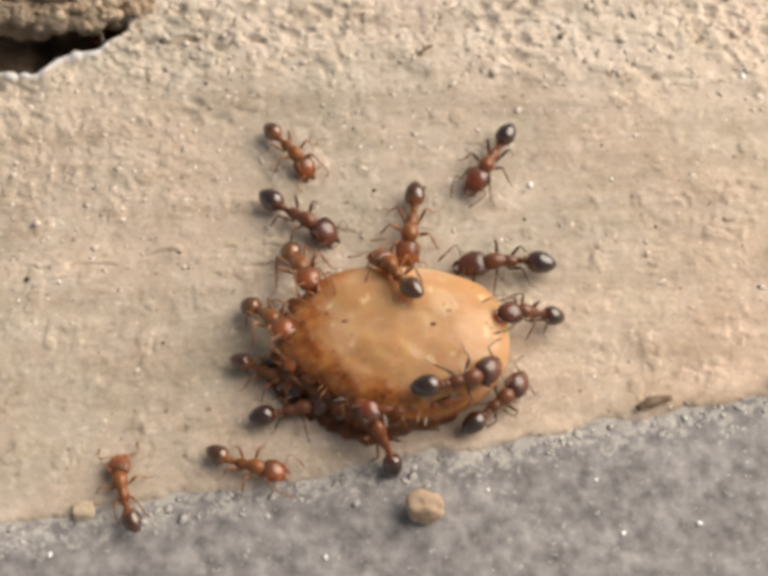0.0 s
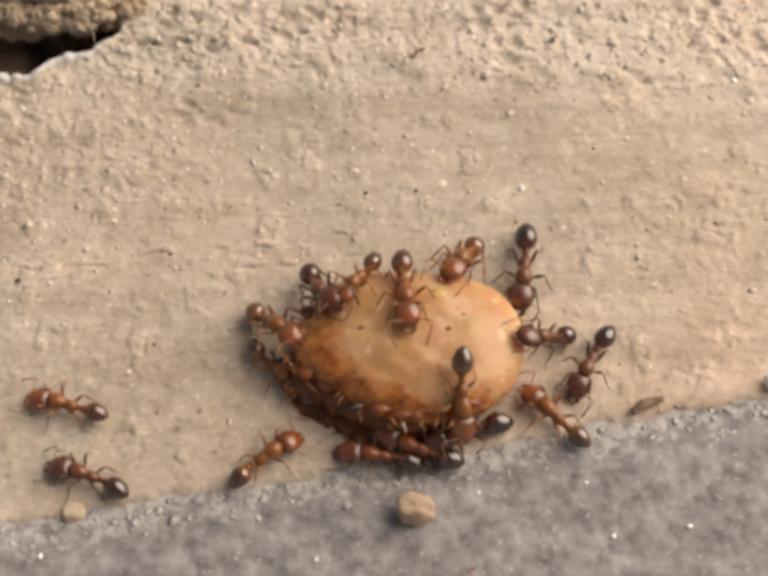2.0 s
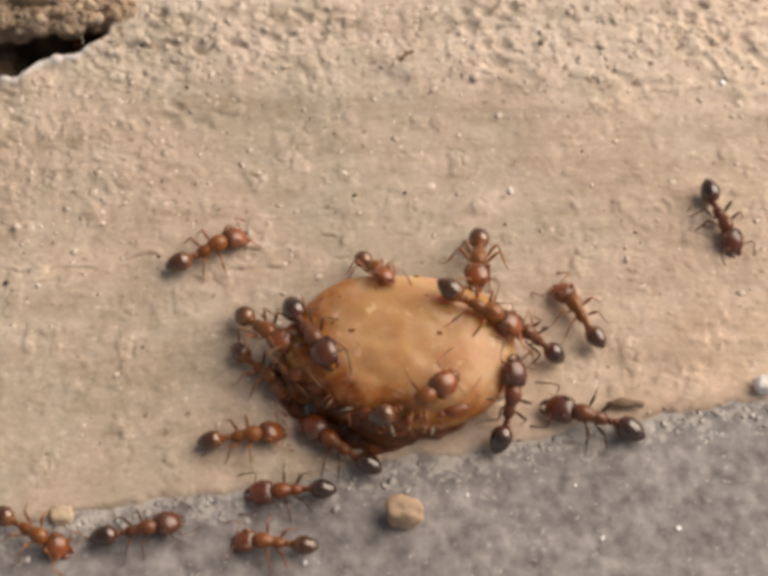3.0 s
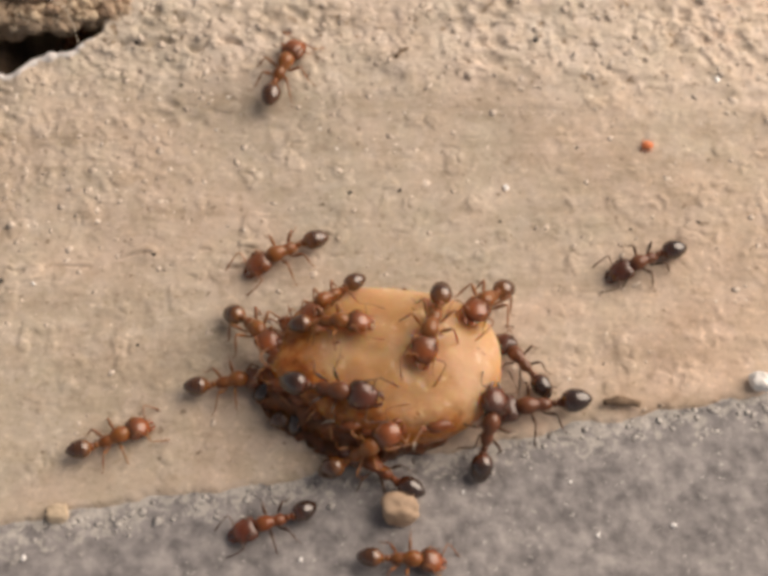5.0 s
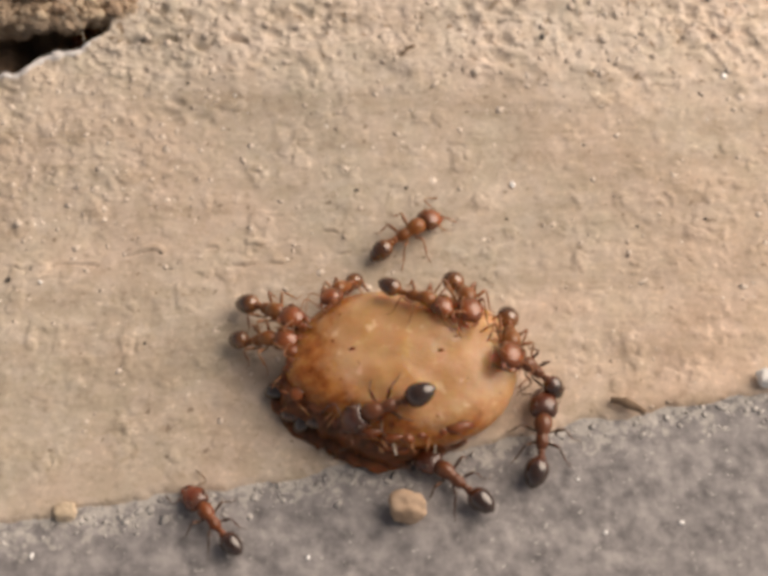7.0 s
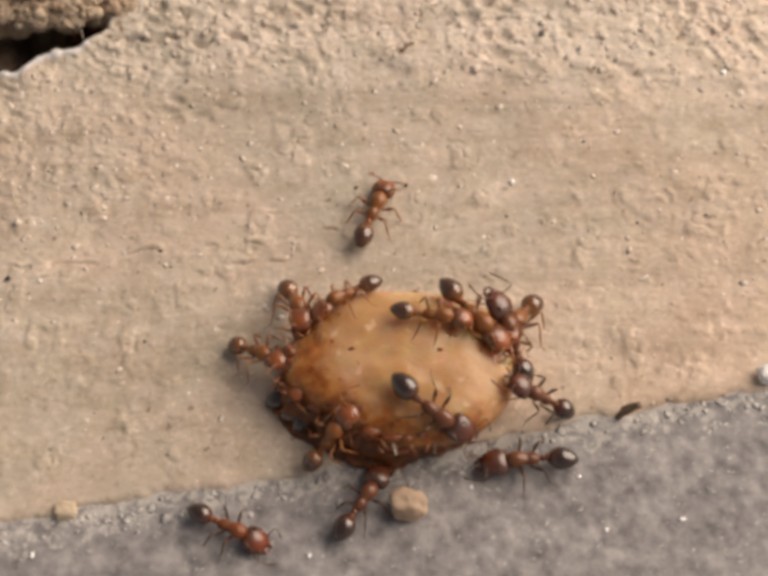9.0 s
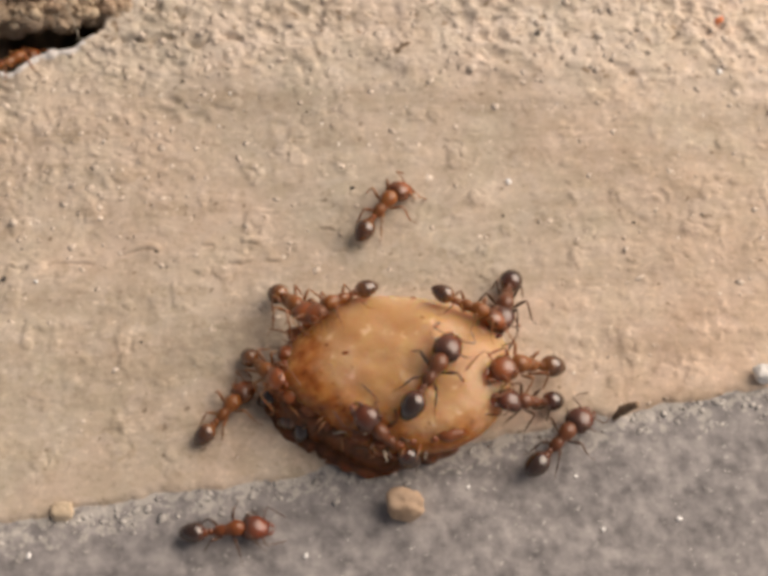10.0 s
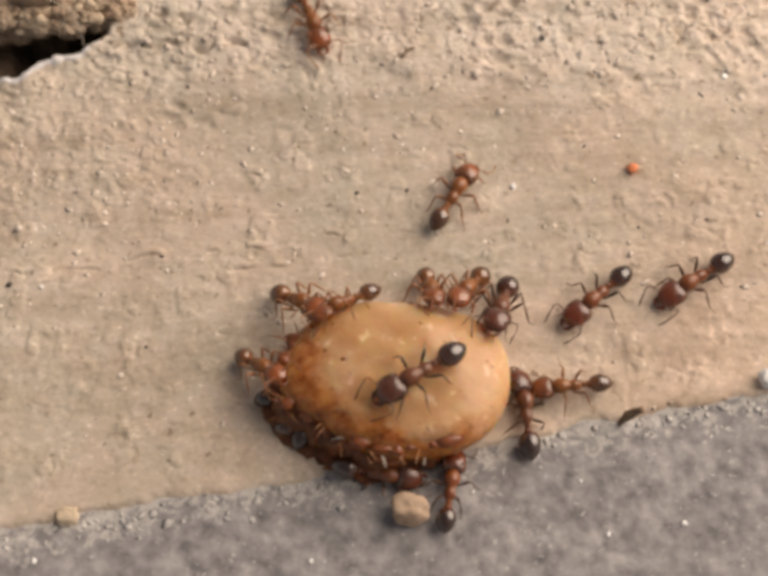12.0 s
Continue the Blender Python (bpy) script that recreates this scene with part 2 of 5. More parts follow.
def head_material(name, rear, front, rough=0.27):
    """A polished head capsule that turns from brown at the nape to red at the jaws."""
    mat, nodes, links, shader = material(name, rough)
    coords = nodes.new("ShaderNodeTexCoord")
    split = nodes.new("ShaderNodeSeparateXYZ")
    links.new(coords.outputs["Generated"], split.inputs["Vector"])
    tone = ramp_of(nodes, links, split.outputs["X"], [(0.15, rear), (0.75, front), (1.0, tuple(c * 0.6 for c in front))])
    at = place_of(nodes, links, (1000, 1000, 1000))
    grain = ramp_of(nodes, links, noise_of(nodes, links, at, 2.2, 3), [(0.3, (0.78, 0.76, 0.74)), (0.7, (1.15, 1.12, 1.1))])
    links.new(mix_of(nodes, links, tone, grain, 1.0, "MULTIPLY"), shader.inputs["Base Color"])
    shader.inputs["Subsurface Weight"].default_value = 0.15
    shader.inputs["Subsurface Radius"].default_value = (1.0, 0.35, 0.12)
    shader.inputs["Subsurface Scale"].default_value = 0.00018
    shader.inputs["IOR"].default_value = 1.75
    bump_of(nodes, links, shader, noise_of(nodes, links, at, 14.0, 3), 0.2, 0.00002)
    return mat


def gaster_material(name, tail, base):
    """A dark glossy shell that pales towards the waist, with fine ring seams."""
    mat, nodes, links, shader = material(name, 0.17)
    coords = nodes.new("ShaderNodeTexCoord")
    split = nodes.new("ShaderNodeSeparateXYZ")
    links.new(coords.outputs["Generated"], split.inputs["Vector"])
    tone = ramp_of(nodes, links, split.outputs["X"], [(0.0, tail), (0.62, tail), (0.98, base)])
    wave = nodes.new("ShaderNodeTexWave")
    wave.inputs["Scale"].default_value = 1.1
    links.new(coords.outputs["Generated"], wave.inputs["Vector"])
    seam = ramp_of(nodes, links, wave.outputs["Fac"], [(0.0, (0.5, 0.45, 0.4)), (0.12, (1, 1, 1))])
    links.new(mix_of(nodes, links, tone, seam, 0.6, "MULTIPLY"), shader.inputs["Base Color"])
    shader.inputs["IOR"].default_value = 1.9
    return mat


def mottled(name, dark, pale, scale, rough=0.75, bump=0.00004):
    mat, nodes, links, shader = material(name, rough)
    at = place_of(nodes, links, (1000, 1000, 1000))
    links.new(ramp_of(nodes, links, noise_of(nodes, links, at, scale, 5, 0.6), [(0.32, dark), (0.68, pale)]), shader.inputs["Base Color"])
    bump_of(nodes, links, shader, noise_of(nodes, links, at, scale * 3, 4), 0.6, bump)
    return mat


def granule_material():
    mat, nodes, links, shader = material("plaster_grains", 0.9)
    each = nodes.new("ShaderNodeNewGeometry")
    links.new(ramp_of(nodes, links, each.outputs["Random Per Island"], [(0.0, (0.38, 0.305, 0.24)), (0.25, (0.52, 0.43, 0.345)), (0.62, (0.63, 0.53, 0.44)), (0.88, (0.74, 0.66, 0.57)), (1.0, (0.84, 0.79, 0.72))]), shader.inputs["Base Color"])
    return mat


GRANULE = granule_material()
PLASTER, STONE, SYRUP, SYRUP_SHADE = plaster_material(), stone_material(), syrup_material(), syrup_shade_material()
AMBER = chitin("amber_shell", (0.17, 0.056, 0.013), (0.38, 0.138, 0.034), 0.30, 0.35)
AMBER_HEAD = head_material("amber_head_shell", (0.150, 0.055, 0.023), (0.30, 0.080, 0.017))
RUST = chitin("rust_shell", (0.16, 0.045, 0.013), (0.31, 0.090, 0.025), 0.28, 0.25)
RUST_HEAD = head_material("rust_head_shell", (0.110, 0.044, 0.026), (0.22, 0.043, 0.010))
BROWN = chitin("dark_brown_shell", (0.122, 0.042, 0.019), (0.235, 0.082, 0.034), 0.28)
BROWN_HEAD = head_material("dark_head_shell", (0.092, 0.040, 0.027), (0.135, 0.034, 0.012))
GASTER_PALE = gaster_material("brown_gaster_shell", (0.085, 0.032, 0.011), (0.28, 0.105, 0.028))
GASTER_DARK = gaster_material("black_gaster_shell", (0.040, 0.018, 0.010), (0.12, 0.035, 0.015))
LEG_PALE = chitin("amber_leg", (0.20, 0.075, 0.026), (0.38, 0.175, 0.07), 0.35, 0.3)
LEG_DARK = chitin("brown_leg", (0.06, 0.03, 0.018), (0.15, 0.07, 0.035), 0.35)
EYE_BLACK = material("black_eye", 0.15, Base_Color=(0.006, 0.005, 0.005, 1))[0]
OCHRE = mottled("pale_ochre", (0.50, 0.39, 0.27), (0.66, 0.54, 0.40), 1.5)
SCUFFED = mottled("scuffed_plaster", (0.56, 0.47, 0.385), (0.72, 0.63, 0.545), 1.8, 0.75, 0.000006)
FLAKE = mottled("weathered_flakes", (0.34, 0.325, 0.31), (0.60, 0.575, 0.54), 3.0, 0.75, 0.000006)
CHALK = mottled("pale_chalk", (0.55, 0.52, 0.49), (0.80, 0.79, 0.79), 2.2)
SAND = mottled("tan_sandstone", (0.36, 0.245, 0.16), (0.57, 0.42, 0.305), 1.2)
QUARTZ = mottled("white_quartz", (0.80, 0.78, 0.74), (0.90, 0.89, 0.87), 1.0, 0.25)
GLINT = material("glassy_white_grain", 0.12, Base_Color=(0.9, 0.89, 0.87, 1), IOR=2.2)[0]
DARK_GRIT = mottled("dark_grit", (0.025, 0.022, 0.022), (0.075, 0.065, 0.06), 3.0)
SLATE = mottled("blue_grey_grit", (0.08, 0.075, 0.075), (0.24, 0.21, 0.18), 4.0)
BARK = mottled("brown_bark", (0.13, 0.085, 0.055), (0.34, 0.235, 0.15), 2.2)
# brown earth of the hollow, its colour darkened to carry the shade inside
SHADED_EARTH = mottled("shaded_brown_earth", (0.07, 0.046, 0.030), (0.22, 0.15, 0.10), 0.9, 0.9, 0.0002)
EARTH = mottled("crumbly_earth", (0.24, 0.172, 0.112), (0.52, 0.405, 0.300), 1.3, 0.9, 0.0002)
MITE_RED = mottled("orange_red_velvet", (0.78, 0.20, 0.07), (0.88, 0.34, 0.15), 3.0, 0.6)
FIBRE = material("pale_fibre", 0.5, Base_Color=(0.62, 0.55, 0.44, 1))[0]

# ---------------------------------------------------------------- ground
def lattice(ix, iy, seed):
    h = (ix.astype(np.int64) * 374761393 + iy.astype(np.int64) * 668265263 + seed * 974711) & 0xFFFFFFFF
    h = ((h ^ (h >> 13)) * 1274126177) & 0xFFFFFFFF
    h = ((h ^ (h >> 16)) * 2246822519) & 0xFFFFFFFF
    return ((h ^ (h >> 15)) & 0xFFFF) / 65535.0


def value_noise(x, y, seed):
    """Smooth noise from -1 to 1 on arrays."""
    ix, iy = np.floor(x), np.floor(y)
    u, v = x - ix, y - iy
    u, v = u * u * (3 - 2 * u), v * v * (3 - 2 * v)
    a, b = lattice(ix, iy, seed), lattice(ix + 1, iy, seed)
    c, d = lattice(ix, iy + 1, seed), lattice(ix + 1, iy + 1, seed)
    return 2 * ((a * (1 - u) + b * u) * (1 - v) + (c * (1 - u) + d * u) * v) - 1


def layered_noise(x, y, seed, octaves=4):
    total, size = 0, 1.0
    for k in range(octaves):
        total = total + size * value_noise(x * 2 ** k + 17.3 * k, y * 2 ** k - 9.1 * k, seed + k)
        size *= 0.55
    return total


def grains(x, y, seed):
    """Rounded grains: 1 at the middle of each, 0 between them."""
    ix, iy = np.floor(x), np.floor(y)
    near = np.full(np.shape(x), 9.0)
    for dx in (-1, 0, 1):
        for dy in (-1, 0, 1):
            cx, cy = ix + dx, iy + dy
            px, py = cx + lattice(cx, cy, seed), cy + lattice(cx, cy, seed + 5)
            size = 0.6 + 0.8 * lattice(cx, cy, seed + 9)
            near = np.minimum(near, ((x - px) ** 2 + (y - py) ** 2) / size)
    return np.clip(1 - near * 1.5, 0, 1)


def flakes(x, y, seed):
    """Angular flakes: each lies a little higher or lower and tilts its own way."""
    ix, iy = np.floor(x), np.floor(y)
    near, rise = np.full(np.shape(x), 9.0), np.zeros(np.shape(x))
    for dx in (-1, 0, 1):
        for dy in (-1, 0, 1):
            cx, cy = ix + dx, iy + dy
            u, v = x - cx - lattice(cx, cy, seed), y - cy - lattice(cx, cy, seed + 5)
            far = np.maximum(np.abs(u + 0.3 * v), np.abs(v - 0.2 * u))
            mine = lattice(cx, cy, seed + 9) - 0.5 + (lattice(cx, cy, seed + 11) - 0.5) * 1.6 * u + (lattice(cx, cy, seed + 13) - 0.5) * 1.6 * v
            rise, near = np.where(far < near, mine, rise), np.minimum(near, far)
    return rise


def step(a, b, x):
    u = np.clip((x - a) / (b - a), 0, 1)
    return u * u * (3 - 2 * u)


def rim_line(x):
    """Where the plaster coat ends above the stone, in millimetres."""
    return -6.05 + 0.176 * np.clip(x, -18, 18)


def hollow_line(x):
    """The near lip of the hollow, in millimetres."""
    return 8.50 + 0.80 * step(-12.6, -11.0, x) + 0.95 * step(-11.0, -9.0, x)


def plaster_height(x, y):
    x0, y0 = x, y
    x, y = x + 0.09 * layered_noise(x * 1.1, y * 1.1, 7, 2), y + 0.09 * layered_noise(x * 1.1 + 40, y * 1.1, 8, 2)
    rough = 0.04 + 0.05 * step(-4, -10, x) * step(1, 5, y) + 0.06 * step(8.0, 9.3, y + 0.05 * x)
    h = 0.10 * layered_noise(x * 0.18, y * 0.18, 3, 3)
    h = h + rough * (0.050 * (grains(x * 2.4, y * 2.8, 11) - 0.4) + 0.050 * (grains(x * 4.6, y * 5.2, 13) - 0.4) + 0.045 * layered_noise(x * 2.6, y * 3.0, 23, 4))
    h = h + 0.005 * (grains(x * 5.5, y * 6.0, 17) - 0.4)
    # small chips that stand out of the skin, thicker towards the upper coat
    upper = step(7.8, 9.6, y - 0.05 * x) + 0.6 * step(-5, -10, x) * step(1, 5, y)
    some = step(0.05, 0.75, value_noise(x * 1.9, y * 2.3, 37) + 0.5 * upper)
    few = step(0.35, 0.75, value_noise(x * 1.3, y * 1.5, 39) + 0.5 * upper)
    h = h + 0.026 * step(0.35, 0.8, grains(x * 3.0, y * 3.8, 131)) * some + 0.045 * step(0.45, 0.65, grains(x * 1.9, y * 2.6, 137)) * few + 0.035 * np.minimum(upper, 1) * step(0.45, 0.6, grains(x * 3.1, y * 3.7, 139)) * step(-0.1, 0.3, value_noise(x * 1.1, y * 1.3, 141))
    h = h + 0.009 * layered_noise(x * 0.30 - y * 0.05, (y - 0.17 * x) * 2.4, 41, 3) + 0.006 * layered_noise(x * 3.4, y * 2.1, 43, 2)
    # the skin is scraped into small flakes, coarser towards the upper coat
    left = step(-3, -11, x) * step(-2, 4, y)
    worn = 0.35 + 0.65 * step(-0.3, 0.5, value_noise(x * 0.5, y * 0.7, 153))
    h = h + worn * (0.006 + 0.015 * np.maximum(upper, 0.8 * left)) * flakes(x * 2.3, y * 2.9, 151) + 0.012 * flakes(x * 4.3, y * 5.1, 157) * (0.15 + np.maximum(upper, 0.7 * left))
    # small pits and broken places along the thicker coat
    pits = np.clip(grains(x * 1.1, y * 1.5, 43) - 0.72, 0, 1) / 0.28 * step(0.1, 0.5, value_noise(x * 0.45, y * 0.45, 47))
    h = h - 0.11 * pits * (0.25 + step(6.0, 9.0, y - 0.1 * x))
    holes = step(0.62, 0.80, grains(x * 1.7, y * 2.1, 145)) * step(0.0, 0.35, value_noise(x * 0.9, y * 0.9, 147))
    h = h - 0.045 * holes * np.minimum(upper, 1)
    h = h + 0.08 * step(8.5, 9.3, y + 0.085 * x + 0.35 * layered_noise(x * 0.7, y * 0.7, 53, 3))
    # a ragged crack under the upper coat, from the hollow outwards
    crack = y - 10.05 + 0.10 * (x + 8.3) - 0.30 * layered_noise(x * 0.8, 0 * y, 77, 3)
    h = h - 0.22 * np.exp(-(crack / 0.10) ** 2) * step(-9.0, -8.4, x) * step(-2.6, -4.4, x) * step(-0.5, 0.2, value_noise(x * 1.7, 0 * y, 79))
    # thin broken creases along the drag marks
    for rise, phase, seed, left, right in ((1.72, 0.0, 67, -12.0, 0.2), (0.98, 4.0, 69, -5.5, 0.5)):
        crease = y - rise - 0.115 * (x + 3.6) - 0.20 * layered_noise(x * 0.8 + phase, y * 0.2, seed, 3)
        broken = step(0.0, 0.45, value_noise(x * 2.3 + phase, y * 1.5, seed + 6)) * step(left - 1, left, x) * step(right, right - 1.2, x)
        h = h + (0.05 * np.exp(-((crease - 0.11) / 0.11) ** 2) - 0.07 * np.exp(-(crease / 0.05) ** 2)) * broken
    # a scuffed place where the skin is torn up
    scuff = np.exp(-((x + 7.75) / 0.8) ** 2 - ((y + 5.05 - 0.12 * (x + 7.75)) / 0.24) ** 2)
    h = h + 0.055 * scuff * step(0.0, 0.4, value_noise(x * 3.2, y * 4.5, 161)) - 0.03 * scuff
    # the coat thins to a ragged rim above the stone
    x, y = x0, y0
    gap = y - rim_line(x) + 0.17 * layered_noise(x * 0.9, y * 0.9, 61, 4)
    h = h * step(-0.2, 1.6, gap) - 0.55 * step(0.35, -0.45, gap)
    # the hollow under the clod
    past = y - hollow_line(x) + 0.10 * layered_noise(x * 1.3, y * 1.3, 71, 3)
    into = past * step(-9.2, -10.1, x)
    lip = 0.16 * np.exp(-((past + 0.12) / 0.22) ** 2) * step(-8.9, -9.9, x)
    deep = 1.7 + 6.5 * step(-13.3, -11.9, x)
    return h + lip - deep * step(0.0, 0.7, into) * step(15.5, 14.0, y)


def stone_height(x, y):
    return -0.13 + 0.035 * layered_noise(x * 0.9, y * 0.9, 83, 5) + 0.03 * (grains(x * 2.2, y * 2.2, 89) - 0.3) + 0.04 * layered_noise(x * 0.15, y * 0.15, 97, 2)


def spread(low, high, fine, far):
    """Coordinates that are fine from low to high and widen out to far on both sides."""
    inner = np.arange(low, high + fine / 2, fine)
    outer, size = [], fine
    while sum(outer) < far:
        size *= 1.35
        outer.append(size)
    run = np.cumsum(outer)
    return np.concatenate([low - run[::-1], inner, high + run])


def sheet(name, xs, ys, height, mat, label, category, inner=None):
    gx, gy = np.meshgrid(xs, ys)
    gz = height(gx, gy)
    verts = np.stack([gx, gy, gz], -1).reshape(-1, 3) * MM
    n, m = len(xs), len(ys)
    i = np.arange(n * m).reshape(m, n)
    faces = np.stack([i[:-1, :-1], i[:-1, 1:], i[1:, 1:], i[1:, :-1]], -1).reshape(-1, 4)
    mesh = bpy.data.meshes.new(name)
    mesh.vertices.add(len(verts))
    mesh.vertices.foreach_set("co", verts.ravel())
    mesh.loops.add(faces.size)
    mesh.loops.foreach_set("vertex_index", faces.ravel())
    mesh.polygons.add(len(faces))
    mesh.polygons.foreach_set("loop_start", np.arange(len(faces)) * 4)
    mesh.polygons.foreach_set("use_smooth", np.ones(len(faces), dtype=bool))
    mesh.update(calc_edges=True)
    mesh.materials.append(mat)
    # faces low in the hollow take the earth with its shade painted in
    if inner:
        mesh.materials.append(inner)
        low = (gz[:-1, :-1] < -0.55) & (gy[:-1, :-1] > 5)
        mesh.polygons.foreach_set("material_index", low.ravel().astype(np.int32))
    return tagged(new(name, mesh), label, category, kind="structure")


wide = spread(-15.0, 15.0, 0.05, 3000)
deep_rows = spread(-8.8, 12.6, 0.05, 3000)
deep_rows = deep_rows[deep_rows > -12]
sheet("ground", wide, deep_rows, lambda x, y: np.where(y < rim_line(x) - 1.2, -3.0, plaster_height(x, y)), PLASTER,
      "sand-coloured rough plaster coat with a hollow and a ragged rim", "ground", SHADED_EARTH)
near_rows = spread(-11.5, -2.0, 0.08, 3000)
near_rows = near_rows[near_rows < 3]
sheet("pavement", spread(-14, 14, 0.08, 3000), near_rows, lambda x, y: np.where(y > rim_line(x) + 1.5, -2.0, stone_height(x, y)), STONE,
      "grey speckled stone slab below the plaster coat", "stone slab")


def ground_at(x, y):
    """Height of the smooth ground, in millimetres; in the hollow, of its sloping wall."""
    if x < -9.2 and y > hollow_line(x) + 0.4:
        return max(-3.4, -0.6 - 1.0 * (y - hollow_line(x) - 0.4))
    return 0.0 if y > rim_line(x) else -0.12


# ---------------------------------------------------------------- helpers for things
def part(name, bm, mat, parent=None, label="", at=(0, 0, 0)):
    """One mesh from a bmesh in millimetres, with its pivot at that place of its parent."""
    bmesh.ops.translate(bm, verts=bm.verts, vec=-Vector(at))
    bmesh.ops.scale(bm, verts=bm.verts, vec=(MM, MM, MM))
    mesh = bpy.data.meshes.new(name)
    bm.to_mesh(mesh)
    bm.free()
    for face in mesh.polygons:
        face.use_smooth = True
    mesh.materials.append(mat)
    ob = new(name, mesh)
    ob.parent = parent
    ob.location = Vector(at) * MM
    return tagged(ob, label)


def loft(bm, path, around=10):
    """A closed tube through rows of a place, its half width and its half height."""
    rings = []
    for k, (place, half, tall) in enumerate(path):
        place = Vector(place)
        ahead = Vector(path[min(k + 1, len(path) - 1)][0]) - Vector(path[max(k - 1, 0)][0])
        ahead.normalize()
        side = ahead.cross(Vector((0, 0, 1)))
        side = side.normalized() if side.length > 0.05 else Vector((0, 1, 0))
        up = side.cross(ahead)
        rings.append([bm.verts.new(place + side * (math.cos(a) * half) + up * (math.sin(a) * tall)) for a in (2 * math.pi * j / around for j in range(around))])
    for a, b in zip(rings, rings[1:]):
        for j in range(around):
            bm.faces.new((a[j], a[(j + 1) % around], b[(j + 1) % around], b[j]))
    bm.faces.new(rings[0][::-1])
    bm.faces.new(rings[-1])
    bmesh.ops.recalc_face_normals(bm, faces=bm.faces)
    return bm


def blob(radii, place=(0, 0, 0), lumps=0.0, size=1.0, seed=0, fine=3, facet=0.0):
    """A worn lump: an ellipsoid with uneven sides."""
    bm = bmesh.new()
    bmesh.ops.create_icosphere(bm, subdivisions=fine, radius=1)
    shift = Vector((seed * 3.7, seed * 1.3, -seed * 2.1))
    for v in bm.verts:
        d = v.co.normalized()
        swell = 1 + lumps * noise.noise(d * size + shift) + 0.4 * lumps * noise.noise(d * size * 2.7 + shift)
        if facet:
            swell = swell * (1 - facet * max(0, max(abs(d.x + 0.2 * d.y), abs(d.y - 0.3 * d.z), abs(d.z)) - 0.72))
        v.co = Vector((d.x * radii[0], d.y * radii[1], d.z * radii[2])) * swell + Vector(place)
    return bm

# ---------------------------------------------------------------- the drop of bait
DROP_PATH = [(0.0, 0.27, -2.35), (0.5, 0.15, -2.30), (1.0, 0.65, -2.40), (1.5, 0.80, -2.20), (2.0, 1.00, -2.45), (3.0, 1.07, -2.50),
             (5.0, 0.75, -3.05), (6.0, 0.90, -3.20), (8.5, 1.05, -3.30), (9.5, 0.92, -3.40), (10.5, 0.92, -3.60), (12.0, 0.72, -3.55)]
DROP_WIDE, DROP_DEEP, DROP_TALL = 3.46, 2.58, 2.2


def drop_place(t):
    times = [row[0] for row in DROP_PATH]
    return np.interp(t, times, [row[1] for row in DROP_PATH]), np.interp(t, times, [row[2] for row in DROP_PATH])


DROP_BELLY = 0.9


def dome(r):
    return DROP_BELLY + (DROP_TALL - DROP_BELLY) * max(0.0, 1 - r ** 2.5) ** 0.55


def outline(a):
    """How far the drop's edge lies from its oval: one side is flattened between two blunt corners."""
    turn = lambda middle, width: math.exp(-(((math.degrees(a) - middle + 180) % 360 - 180) / width) ** 2)
    boxy = (abs(math.cos(a)) ** 2.5 + abs(math.sin(a)) ** 2.5) ** -0.4
    return boxy * (1 - 0.17 * turn(228, 22) + 0.05 * turn(190, 16) + 0.05 * turn(266, 16) - 0.03 * turn(60, 20))


def surface(x, y, t):
    """Height of what an ant stands on at a place and time, in millimetres."""
    cx, cy = drop_place(t)
    u, v = (x - cx) / DROP_WIDE, (y - cy) / DROP_DEEP
    r = math.hypot(u, v) / outline(math.atan2(v, u))
    over = math.hypot((x - 1.06) / 0.85, (y + 7.58) / 0.65)
    floor_height = ground_at(x, y) + (0.65 * math.sqrt(1 - over ** 2) if over < 1 else 0)
    return max(floor_height, dome(r)) if r < 1 else floor_height


